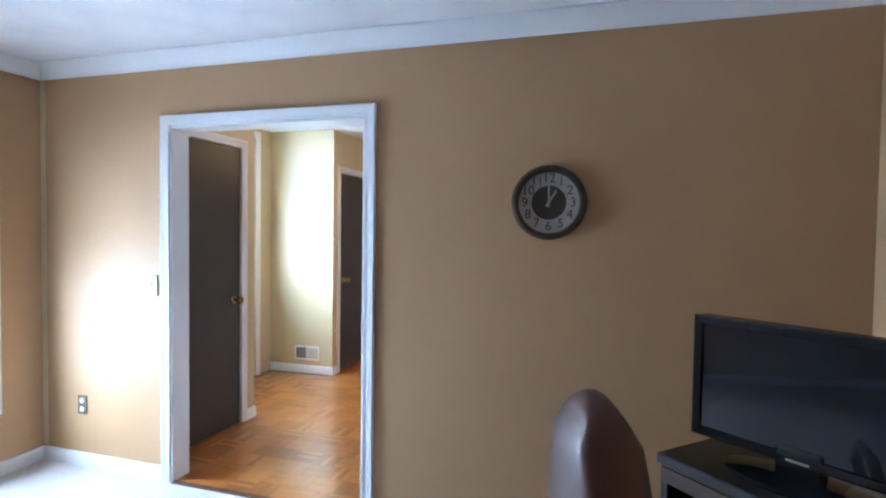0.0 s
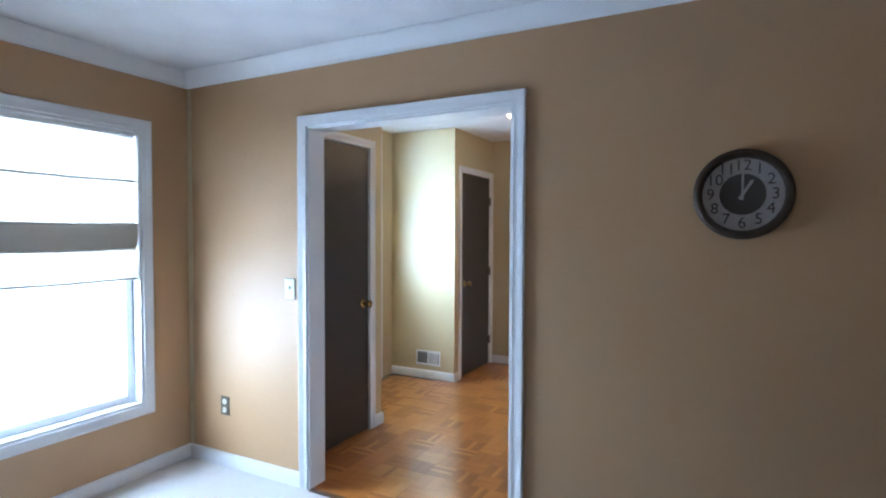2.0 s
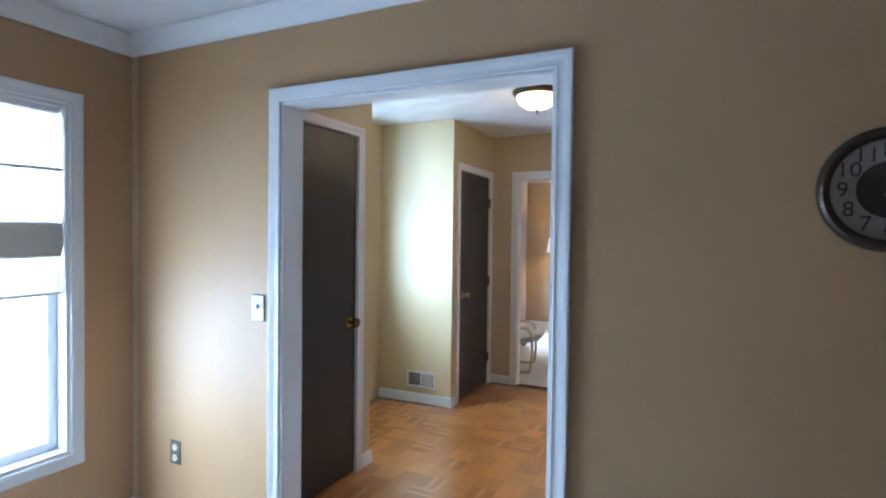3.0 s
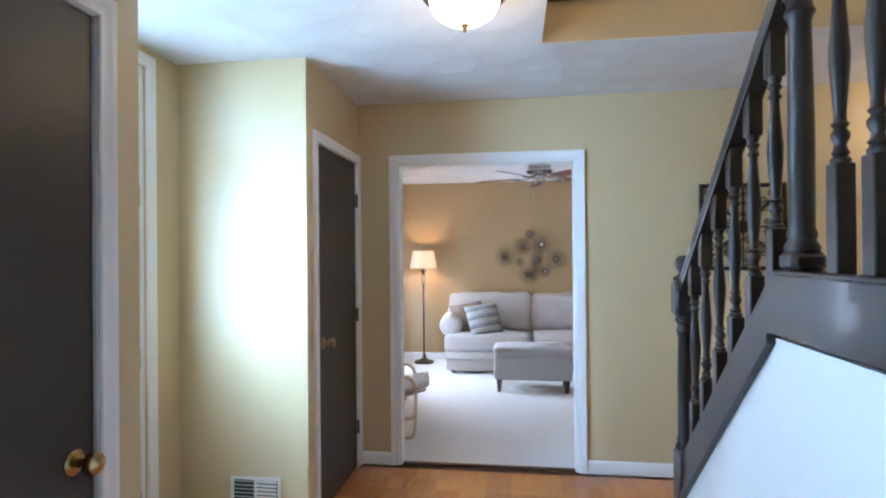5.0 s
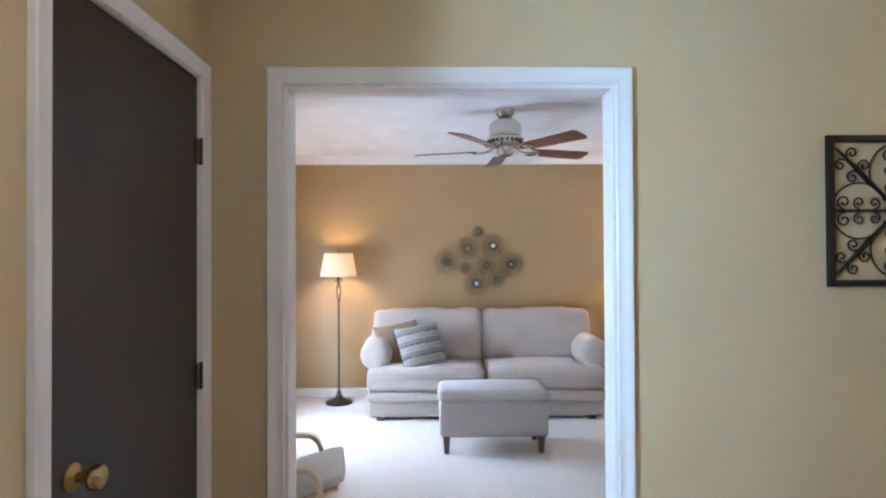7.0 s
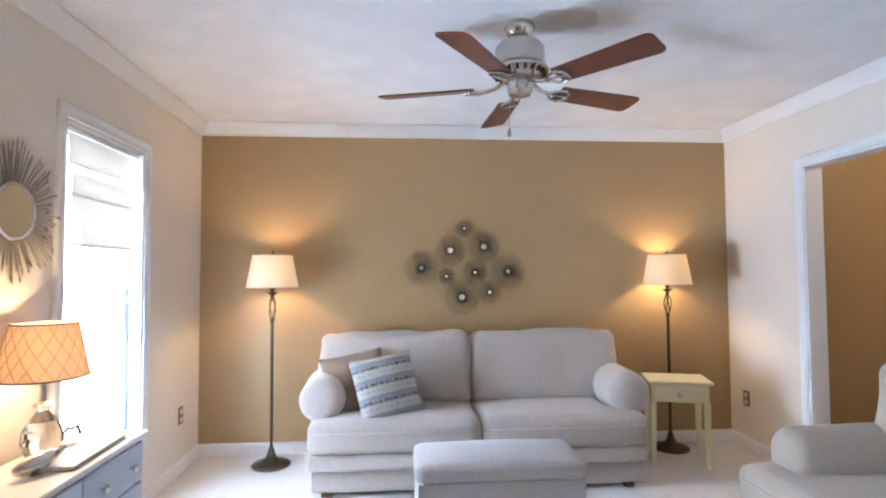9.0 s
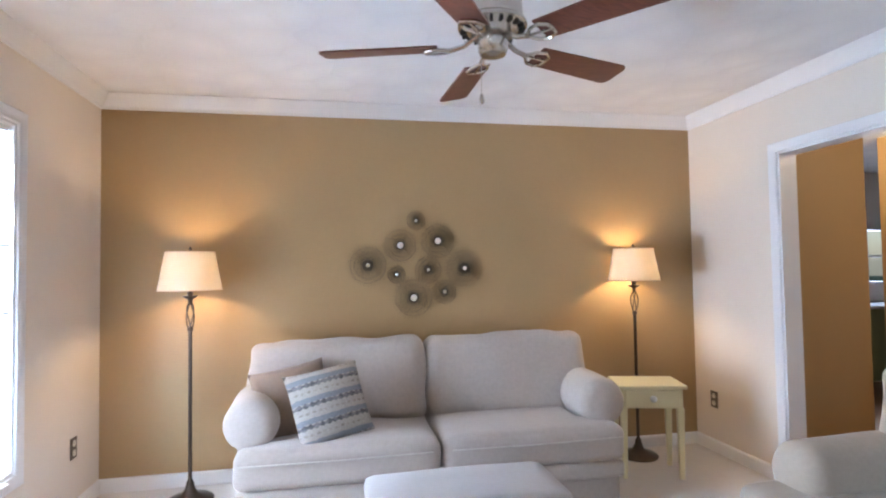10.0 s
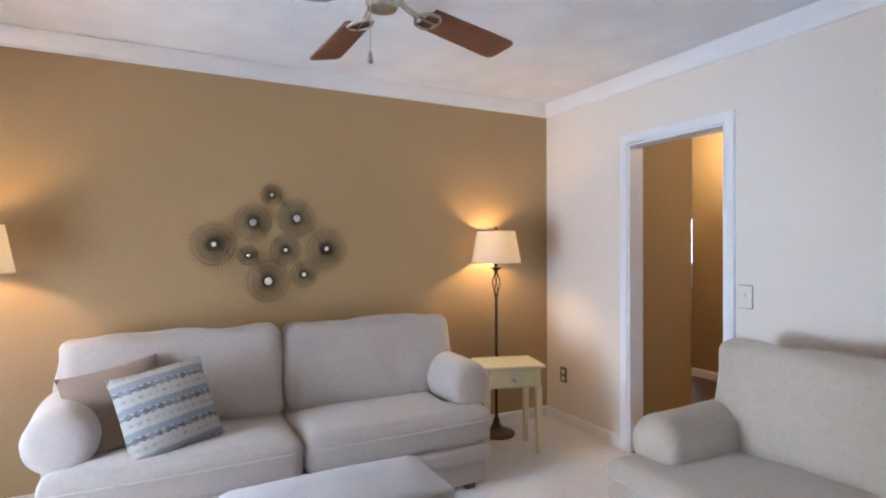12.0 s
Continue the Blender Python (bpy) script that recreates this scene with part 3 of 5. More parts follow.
structure("trim_threshold_living", box((OB[0] + 0.014, YB + 0.028, -0.004), (OB[1] - 0.014, YB + 0.062, 0.006), 0.003), M["leg_wood"], "dark wooden threshold strip", "threshold")


# ---- closet doors ----
def knob(parent, at, out, material):
    m = Matrix.Translation(at) @ Vector(out).to_track_quat("Z", "Y").to_matrix().to_4x4()
    k = part("doorknob", lathe(bmesh.new(), [(0.031, 0), (0.031, 0.004), (0.024, 0.009), (0.011, 0.012), (0.010, 0.03), (0.018, 0.036), (0.027, 0.046), (0.029, 0.056), (0.025, 0.066), (0.012, 0.071), (0, 0.072)], 20, m=m), material, parent, "aged brass doorknob", True)
    return k


def closet_door(name, y0, y1, head, knob_y, hinge_y, label):
    casing("trim_casing_" + name, (XC, 0, 0), (0, 1, 0), (1, 0, 0), y0, y1, head, width=0.056)
    jamb("trim_jamb_" + name, "y", XC - 0.1, XC + 0.004, y0 - 0.011, y1 + 0.011, head + 0.011)
    d = structure(name, box((XC - 0.042, y0 + 0.006, 0.008), (XC - 0.004, y1 - 0.006, head - 0.006), 0.003), M["dark_door"], label, "door")
    knob(d, (XC - 0.004, knob_y, 0.935), (1, 0, 0), M["brass"])
    if hinge_y:
        for z in (0.27, 1.02, 1.78):
            bm = lathe(bmesh.new(), [(0, -0.045), (0.0065, -0.045), (0.0065, 0.045), (0, 0.046)], 10, (XC + 0.008, hinge_y, z))
            bx(bm, (XC - 0.004, hinge_y - 0.024, z - 0.043), (XC - 0.0005, hinge_y, z + 0.043))
            part("hinge", bm, M["bronze"], d, "dark bronze hinge")
    return d


closet_door("door_1", C1[0], C1[1], C1[2], C1[1] - 0.072, None, "dark brown painted flush closet door, closed")
closet_door("door_2", C2[0], C2[1], C2[2], C2[0] + 0.085, C2[1] - 0.004, "dark brown painted flush closet door, closed")

# ---- front door with lights and transom ----
fx = XB + 0.002
casing("trim_casing_front", (fx, 0, 0), (0, 1, 0), (1, 0, 0), FD[0], FD[1], 2.343, "white painted front door casing")
bm = bmesh.new()
for a, b, z0, z1 in ((FD[0], FD[0] + 0.02, 0, 2.343), (FD[1] - 0.02, FD[1], 0, 2.343), (FD[0] + 0.02, FD[1] - 0.02, 2.325, 2.343), (FD[0] + 0.02, FD[1] - 0.02, 2.056, 2.125),
                     (FD[0] + 0.02, FD[0] + 0.085, 2.125, 2.325), (FD[1] - 0.085, FD[1] - 0.02, 2.125, 2.325), (1.60, 1.64, 2.125, 2.325), (FD[0] + 0.085, FD[1] - 0.085, 2.303, 2.325)):
    bx(bm, (fx - 0.19, a, z0), (fx - 0.008, b, z1), 0.003)
structure("trim_front_door_frame", bm, M["trim"], "white painted frame with a glazed transom", "door frame")
door = thing("front_door", (fx - 0.05, (FD[0] + FD[1]) / 2, 0), "pale yellow front door with glass lights, closed", "front door")
tagged(door, kind="structure")
dy0, dy1, cy = FD[0] + 0.023, FD[1] - 0.023, (FD[0] + FD[1]) / 2
lites = [(a, a + 0.29, 0.975 + 0.302 * k, 0.975 + 0.302 * k + 0.285) for a in (1.305, 1.615) for k in range(3)]
bm = bmesh.new()
ys = sorted({dy0, dy1, *(l[0] for l in lites), *(l[1] for l in lites)})
for a, b in zip(ys, ys[1:]):
    z = 0.012
    for s, e in sorted((l[2], l[3]) for l in lites if l[0] <= a and l[1] >= b) + [(2.045, 2.045)]:
        bx(bm, (-0.022, a - cy, z), (0.022, b - cy, s))
        z = e
part("door_leaf", bm, M["front_door"], door)
for a, b, s, e in lites:
    g = part("glass_pane", box((-0.004, a - cy, s), (0.004, b - cy, e)), M["glass"], door, "clear glass pane")
    g.visible_shadow = False
    ring = [(0.0225, a - cy, s), (0.0225, a - cy, e), (0.0225, b - cy, e), (0.0225, b - cy, s)]
    part("glazing_bead", sweep(bmesh.new(), [(0, 0), (0, 0.008), (0.012, 0.008), (0.018, 0)], ring[::-1], (1, 0, 0), True), M["front_door"], door)
for z in (0.25, 0.93, 1.72):
    part("hinge", lathe(bmesh.new(), [(0, -0.05), (0.008, -0.05), (0.008, 0.05), (0, 0.051)], 10, (0.028, dy1 - cy + 0.008, z)), M["chrome"], door, "steel hinge")
for a, b in ((FD[0] + 0.085, 1.60), (1.64, FD[1] - 0.085)):
    g = structure("window_transom", box((fx - 0.1, a, 2.125), (fx - 0.094, b, 2.303)), M["glass"], "clear transom glass above the front door", "window")
    g.visible_shadow = False


# ---- windows ----
def window(name, x, w, label):
    y0, y1, z0, z1 = w
    win = thing(name, (x, (y0 + y1) / 2, z0), label, "window")
    tagged(win, kind="structure")
    h, hw = z1 - z0, (y1 - y0) / 2
    ring = [(0, -hw, 0), (0, hw, 0), (0, hw, h), (0, -hw, h)]
    part("window_casing", sweep(bmesh.new(), [(-a, b) for a, b in CASING], ring, (1, 0, 0), True), M["trim"], win, "white painted casing", True)
    bm = bmesh.new()
    for a, b in (((-0.2, -hw, 0), (0.003, -hw + 0.016, h)), ((-0.2, hw - 0.016, 0), (0.003, hw, h)), ((-0.2, -hw + 0.016, h - 0.016), (0.003, hw - 0.016, h)), ((-0.2, -hw + 0.016, 0), (0.003, hw - 0.016, 0.016))):
        bx(bm, a, b, 0.002)
    part("window_lining", bm, M["trim"], win)
    for zz0, zz1, xx in ((0.016, h * 0.5 + 0.02, -0.085), (h * 0.5 - 0.02, h - 0.016, -0.125)):
        bm = bmesh.new()
        a, b, s = -hw + 0.016, hw - 0.016, 0.042
        for p, q in (((xx - 0.017, a, zz0), (xx + 0.017, a + s, zz1)), ((xx - 0.017, b - s, zz0), (xx + 0.017, b, zz1)), ((xx - 0.017, a + s, zz0), (xx + 0.017, b - s, zz0 + s)), ((xx - 0.017, a + s, zz1 - s * 0.8), (xx + 0.017, b - s, zz1))):
            bx(bm, p, q, 0.003)
        sash = part("sash", bm, M["trim"], win, "white painted sash")
        g = part("pane", box((xx - 0.003, a + s, zz0 + s), (xx + 0.003, b - s, zz1 - s * 0.8)), M["glass"], sash, "clear glass pane")
        g.visible_shadow = False
    return win


window("window_1", XA, WA, "white sash window, bright daylight outside")
window("window_2", XB, WB, "white sash window, bright daylight outside")


def cloth_sheet(prof, y0, y1, skew=0.0, n=14, thick=0.0025, seed=0.0):
    """A hanging cloth: a profile of (out, height) drawn along y, with slight sagging waves."""
    bm = bmesh.new()
    rows = []
    for i in range(n + 1):
        u = i / n
        row = []
        for k, (o, z) in enumerate(prof):
            f = k / max(1, len(prof) - 1)
            wv = noise.noise(Vector((u * 3, z * 4, seed))) * 0.006
            row.append(bm.verts.new((o + wv, y0 + (y1 - y0) * u + skew * f * (1 - u), z - 0.008 * math.sin(math.pi * u) * f)))
        rows.append(row)
    for a, b in zip(rows, rows[1:]):
        for k in range(len(prof) - 1):
            bm.faces.new([a[k], b[k], b[k + 1], a[k + 1]])
    bmesh.ops.solidify(bm, geom=bm.faces, thickness=thick)
    return bm


def fold(o, z0, z1, bulge, n=6):
    return [(o + bulge * math.sin(math.pi * i / n), z0 + (z1 - z0) * i / n) for i in range(n + 1)]


bl = thing("roman_blind", (XA - 0.02, (WA[0] + WA[1]) / 2, WA[3]), "ivory linen roman blind half drawn up", "blind")
hw = (WA[1] - WA[0]) / 2 - 0.022
part("headrail", box((-0.04, -hw, -0.045), (0.0, hw, -0.018), 0.003), M["trim"], bl, "white head rail")
part("cloth", cloth_sheet(fold(-0.012, -0.045, -0.30, 0.006) + fold(-0.012, -0.305, -0.55, 0.010) + fold(-0.012, -0.555, -0.87, 0.014), -hw, hw, 0, seed=1), M["blind"], bl, "", True)
part("fold", cloth_sheet(fold(0.004, -0.545, -0.69, 0.016), -hw, hw, 0, seed=2), M["blind"], bl, "doubled cloth fold", True)
part("fold", cloth_sheet(fold(-0.002, -0.56, -0.695, 0.010), -hw, hw, 0, seed=5), M["blind"], bl, "doubled cloth fold", True)
for z in (-0.30, -0.548, -0.69, -0.865):
    part("batten", tube(bmesh.new(), [(0.006, -hw, z), (0.006, 0, z - 0.004), (0.006, hw, z)], 0.007, 8), M["blind"], bl, "", True)

bl = thing("roman_blind", (XB - 0.02, (WB[0] + WB[1]) / 2, WB[3]), "ivory linen roman blind hanging crooked, half drawn up", "blind")
hw = (WB[1] - WB[0]) / 2 - 0.022
part("headrail", box((-0.04, -hw, -0.045), (0.0, hw, -0.018), 0.003), M["trim"], bl, "white head rail")
part("cloth", cloth_sheet(fold(-0.025, -0.045, -0.45, 0.006) + fold(-0.025, -0.455, -0.86, 0.012), -hw, hw - 0.10, 0, seed=3), M["blind"], bl, "", True)
part("fold", cloth_sheet(fold(0.0, -0.05, -0.19, 0.01), -hw + 0.03, hw, 0.01, seed=4), M["blind"], bl, "", True)
part("fold", cloth_sheet(fold(0.004, -0.23, -0.33, 0.014), -hw + 0.04, hw, 0.02, seed=6), M["blind"], bl, "", True)
part("fold", cloth_sheet(fold(0.006, -0.335, -0.56, 0.02), -hw + 0.05, hw, 0.09, seed=7), M["blind"], bl, "", True)
for z in (-0.19, -0.33, -0.56, -0.86):
    part("batten", tube(bmesh.new(), [(0.01, -hw + 0.05, z), (0.012, 0, z - 0.004), (0.01, hw, z)], 0.005, 8), M["blind"], bl, "", True)


# ---- stair with balustrade ----
N1 = 2.184                     # foot newel
LZ = 1.305                     # landing height
RISE = LZ / 7
stair = thing("staircase", (XS, 2.35, 0), "stair with dark stringer, white panel and a landing", "staircase")
tagged(stair, kind="structure")


def local(bm, ob):
    bmesh.ops.transform(bm, matrix=ob.matrix_world.inverted(), verts=bm.verts)
    return bm


def outline(pts, x0, x1):
    """A board cut to an outline of (y, z) pairs, between two x planes."""
    bm = bmesh.new()
    a = [bm.verts.new((x0, y, z)) for y, z in pts]
    b = [bm.verts.new((x1, y, z)) for y, z in pts]
    bm.faces.new(a)
    bm.faces.new(b[::-1])
    for i in range(len(pts)):
        j = (i + 1) % len(pts)
        bm.faces.new([a[i], b[i], b[j], a[j]])
    return bm


part("stringer", local(outline([(2.235, 0.0), (2.235, 0.458), (1.300, 1.366), (T + 0.012, 1.366), (T + 0.012, 1.200), (1.300, 1.200), (2.165, 0.360), (2.165, 0.0)], XS, XS + 0.052), stair), M["espresso"], stair, "dark stained stringer and landing fascia")
part("stringer_lip", local(outline([(2.165, 0.360), (1.300, 1.200), (1.300, 1.172), (2.165, 0.332)], XS - 0.012, XS + 0.012), stair), M["espresso"], stair, "dark stained bead")
part("side_panel", local(outline([(2.16, 0.0), (2.16, 0.335), (1.300, 1.188), (T + 0.012, 1.188), (T + 0.012, 0.0)], XS + 0.012, XS + 0.03), stair), M["panel"], stair, "white painted panel under the stair")
for k in range(7):
    y = 2.40 - 0.187 * k
    z = RISE * (k + 1)
    x0 = XS - 0.05 if k == 0 else XS + 0.054
    if k < 6:
        part("tread", local(box((x0, y - 0.22, z - 0.028), (0.265, y + 0.015, z), 0.008), stair), M["panel"] if k == 0 else M["espresso"], stair, "white first step" if k == 0 else "dark stained tread")
    part("riser", local(box((x0 + 0.01, y - 0.02, z - RISE), (0.265, y, z - 0.028)), stair), M["panel"], stair, "white painted riser")
part("landing", local(box((XS + 0.054, T + 0.014, LZ - 0.04), (0.265, 1.26, LZ)), stair), M["carpet"], stair, "carpeted landing")
part("landing_cap", local(box((XS - 0.02, T + 0.014, 1.366), (XS + 0.06, 1.25, 1.38), 0.006, 2), stair), M["espresso"], stair, "dark stained cap board")

rail = thing("balustrade", (XS, N1, 0), "dark stained balustrade with turned balusters and ball-topped newel", "balustrade")
bx0 = XS + 0.026
SLOPE = (1.366 - 0.458) / (2.235 - 1.300)


def stringer_top(y):
    return 0.458 + (2.235 - y) * SLOPE if y > 1.300 else 1.38


def rail_under(y):
    return 1.245 + (2.154 - y) * 0.945


def octo_block(bm, r, z0, z1, at):
    bx(bm, (at[0] - r, at[1] - r, z0), (at[0] + r, at[1] + r, z1), r * 0.3)


def newel(y, foot, top, name="newel_post"):
    bm = bmesh.new()
    at = (bx0, y)
    octo_block(bm, 0.043, foot, foot + 0.05 if foot > 0.5 else 0.56, at)
    b = foot + 0.05 if foot > 0.5 else 0.56
    s = top - 0.20
    prof = [(0.040, b), (0.042, b + 0.012), (0.032, b + 0.03), (0.036, b + 0.045), (0.030, b + 0.06), (0.031, b + 0.3), (0.026, s - 0.09), (0.030, s - 0.075), (0.036, s - 0.065), (0.030, s - 0.05), (0.028, s - 0.035), (0.040, s - 0.02), (0.034, s)]
    lathe(bm, prof, 20, (*at, 0))
    octo_block(bm, 0.046, s, top - 0.04, at)
    lathe(bm, [(0.044, top - 0.04), (0.046, top - 0.03), (0.034, top - 0.02), (0.022, top - 0.012), (0.022, top - 0.004), (0.034, top + 0.01), (0.0385, top + 0.03), (0.034, top + 0.052), (0.02, top + 0.066), (0, top + 0.07)], 20, (*at, 0))
    return part(name, local(bm, rail), M["espresso"], rail, "turned newel post with a ball top", True)


newel(N1, 0.187, 1.343)
newel(1.180, 1.38, 2.31)


def baluster_mesh(y, z0, z1, block=0.15):
    bm = bmesh.new()
    r = 0.0215
    low, up = z0 + block, z1 - 0.11
    h = up - low
    bx(bm, (bx0 - r, y - r, z0 - 0.04), (bx0 + r, y + r, low), 0.003)
    bx(bm, (bx0 - r, y - r, up), (bx0 + r, y + r, z1 + 0.04), 0.003)
    p = [(0.020, 0), (0.021, 0.02), (0.014, 0.035), (0.019, 0.05), (0.014, 0.065), (0.012, 0.09), (0.019, 0.12), (0.019, 0.145), (0.012, 0.165), (0.019, 0.185), (0.013, 0.20), (0.0125, 0.24), (0.020, 0.44), (0.0215, 0.52), (0.019, 0.60), (0.0125, 0.80), (0.012, 0.85), (0.019, 0.87), (0.013, 0.89), (0.013, 0.91), (0.020, 0.935), (0.014, 0.955), (0.017, 0.975), (0.020, 1.0)]
    lathe(bm, [(rr, low + h * f) for rr, f in p], 14, (bx0, y, 0))
    return bm


for y in (2.035, 1.905, 1.76, 1.615, 1.465, 1.32):
    part("baluster", local(baluster_mesh(y, stringer_top(y), rail_under(y)), rail), M["espresso"], rail, "", True)
for y in (1.01, 0.88, 0.75, 0.62, 0.49, 0.36, 0.23):
    part("baluster", local(baluster_mesh(y, 1.38, 2.22, 0.25), rail), M["espresso"], rail, "", True)
RAIL = [(-0.028, 0.0), (-0.03, 0.012), (-0.022, 0.022), (-0.030, 0.034), (-0.028, 0.05), (-0.014, 0.058), (0.014, 0.058), (0.028, 0.05), (0.030, 0.034), (0.022, 0.022), (0.03, 0.012), (0.028, 0.0)]
d = Vector((0, -1, 0.945)).normalized()
up = Vector((1, 0, 0)).cross(d) * -1
up = up if up.z > 0 else -up
part("handrail", local(sweep(bmesh.new(), RAIL, [(bx0, N1 - 0.03, rail_under(N1 - 0.03)), (bx0, 1.21, rail_under(1.21))], up), rail), M["espresso"], rail, "moulded handrail", True)
part("handrail", local(sweep(bmesh.new(), RAIL, [(bx0, 1.14, 2.22), (bx0, T + 0.014, 2.22)], (0, 0, 1)), rail), M["espresso"], rail, "moulded handrail", True)

# ---- small wall fittings ----
def outlet(at, out, plate, label):
    o = thing("wall_outlet", at, label, "outlet", "", math.degrees(math.atan2(out[1], out[0])) + 90)
    part("cover_plate", box((-0.036, -0.006, -0.058), (0.036, 0.0, 0.058), 0.003, 2), plate, o)
    for z in (-0.026, 0.026):
        s = part("socket", lathe(bmesh.new(), [(0.017, 0), (0.017, 0.003), (0.015, 0.004), (0, 0.004)], 16, m=Matrix.Translation((0, -0.006, z)) @ pose(0, 0, 0, 90)), M["plastic_ivory"], o, "ivory socket")
        bm = bmesh.new()
        bx(bm, (-0.008, -0.0105, z - 0.002), (-0.006, -0.0095, z + 0.008))
        bx(bm, (0.006, -0.0105, z - 0.002), (0.008, -0.0095, z + 0.008))
        part("slot", bm, M["black_fill"], s)
    return o


def switch(at, out, plate, label):
    o = thing("light_switch", at, label, "light switch", "", math.degrees(math.atan2(out[1], out[0])) + 90)
    part("cover_plate", box((-0.036, -0.008, -0.058), (0.036, -0.002, 0.058), 0.003, 2), plate, o)
    # Dark backing, larger than the cover, drawn in for its dark outline.
    part("gap_backing", box((-0.039, -0.003, -0.061), (0.039, -0.0005, 0.061), 0.001), M["plastic_dark"], o, "dark plate drawn as the gap round the cover")
    part("toggle", box((-0.006, -0.018, -0.002), (0.006, -0.006, 0.016), 0.002), M["plastic_ivory"], o, "ivory toggle")
    part("collar", box((-0.010, -0.0075, -0.016), (0.010, -0.006, 0.018), 0.001), M["plastic_ivory"], o)
    return o


outlet((-2.915, 0.004, 0.375), (0, -1), M["plastic_dark"], "brown outlet plate with ivory sockets on the tan wall")
switch((-2.380, 0.004, 1.125), (0, -1), M["plastic_ivory"], "ivory light switch beside the white casing")
outlet((XB, 6.533, 0.375), (1, 0), M["plastic_dark"], "brown outlet plate low on the cream wall")
outlet((XR, 6.661, 0.366), (-1, 0), M["plastic_dark"], "brown outlet plate low on the cream wall")
switch((XR, 5.22, 1.072), (-1, 0), M["plastic_ivory"], "white light switch beside the hall opening")
outlet((0.298, YB, 0.407), (0, -1), M["plastic_dark"], "brown outlet plate on the honey wall")

reg = thing("wall_register", (-2.775, 2.333, 0.205), "white metal floor-level air register with open louvres", "register")
part("frame", sweep(bmesh.new(), [(0, 0), (0, 0.006), (0.014, 0.007), (0.018, 0)], [(-0.135, 0, -0.072), (0.135, 0, -0.072), (0.135, 0, 0.072), (-0.135, 0, 0.072)], (0, -1, 0), True), M["trim"], reg, "", True)
# No duct is built: a black sheet paints its darkness behind the louvres.
part("backing", box((-0.12, -0.003, -0.06), (0.12, -0.001, 0.06)), M["black_fill"], reg, "black sheet standing in for the duct's shade")
part("divider", box((-0.006, -0.008, -0.06), (0.006, -0.002, 0.06)), M["trim"], reg)
for s in (-1, 1):
    for k in range(6):
        z = -0.05 + 0.02 * k
        bm = box((-0.054, -0.001, -0.008), (0.054, 0.001, 0.008))
        bmesh.ops.transform(bm, matrix=pose(s * 0.062, -0.009, z, 62 if s < 0 else 18), verts=bm.verts)
        part("louvre", bm, M["trim"], reg)

# ---- wall clock in the office ----
clock = thing("wall_clock", (-0.142, 0.004, 1.596), "round dark-rimmed wall clock with an aged dial", "clock")
back = pose(0, 0, 0, 90)
part("rim", lathe(bmesh.new(), [(0.130, 0), (0.160, 0), (0.163, 0.012), (0.160, 0.028), (0.150, 0.036), (0.140, 0.034), (0.133, 0.024), (0.130, 0.012), (0.130, 0.0)], 56, m=back, caps=False), M["bronze"], clock, "dark bronze rim", True)
face = part("dial", lathe(bmesh.new(), [(0.0, 0.004), (0.134, 0.004), (0.134, 0.010), (0, 0.011)], 48, m=back), M["clock_face"], clock, "aged ivory dial")
part("dial_centre", lathe(bmesh.new(), [(0.074, 0.0108), (0.074, 0.0122), (0.0, 0.0124)], 40, m=back), M["black_fill"], face, "dark printed centre")


def lettering(text, size, m, material, parent, name="numeral", depth=0.0006):
    c = bpy.data.curves.new("lettering", "FONT")
    c.body, c.size, c.extrude, c.align_x, c.align_y = text, size, depth, "CENTER", "CENTER"
    tmp = bpy.data.objects.new("lettering", c)
    me = bpy.data.meshes.new_from_object(tmp)
    bpy.data.objects.remove(tmp)
    me.transform(m)
    me.materials.append(material)
    ob = new(name, me)
    ob.parent = parent
    return ob


for k in range(1, 13):
    a = radians(90 - 30 * k)
    lettering(str(k), 0.056, pose(0.103 * math.cos(a), -0.0122, 0.103 * math.sin(a), 90, 0, 0), M["black_fill"], face)
for ang, ln, w in ((0, 0.092, 0.004), (32, 0.058, 0.005)):
    bm = box((-w, -0.0155, -0.02), (w, -0.0145, ln))
    bmesh.ops.transform(bm, matrix=pose(0, 0, 0, 0, ang, 0), verts=bm.verts)
    part("hand", bm, M["clock_face"], clock, "pale metal clock hand")
clock.scale = (1.04, 1.0, 1.04)
g = part("cover_glass", lathe(bmesh.new(), [(0.134, 0.020), (0.134, 0.022), (0.1, 0.026), (0.0, 0.028)], 40, m=back), M["thin_glass"], clock, "domed clear glass", True)
g.visible_shadow = False

# ---- television corner ----
stand = thing("tv_stand", (0.69, -0.766, 0), "black veneered television stand in the corner", "tv stand", "", -45)
part("top", box((-0.37, -0.21, 0.735), (0.37, 0.21, 0.77), 0.004), M["black_wood"], stand)
for s in (-1, 1):
    part("side_panel", box((s * 0.345 - 0.012, -0.20, 0.0), (s * 0.345 + 0.012, 0.20, 0.735)), M["black_wood"], stand)
part("back_panel", box((-0.333, 0.185, 0.03), (0.333, 0.197, 0.735)), M["black_wood"], stand)
for z in (0.06, 0.36):
    part("shelf", box((-0.333, -0.195, z), (0.333, 0.185, z + 0.02)), M["black_wood"], stand)
part("front_rail", box((-0.345, -0.212, 0.685), (0.345, -0.19, 0.735), 0.003), M["bronze"], stand, "dull metal-edged rail")
tv = thing("television", (0.643, -0.767, 0.77), "black flat-screen television, switched off", "television", "", -38)
part("stand_base", lathe(bmesh.new(), [(0.0, 0), (0.15, 0), (0.15, 0.008), (0.10, 0.018), (0.03, 0.024), (0, 0.024)], 36, m=Matrix.Diagonal((1.35, 0.75, 1, 1))), M["black_gloss"], tv, "glossy oval base", True)
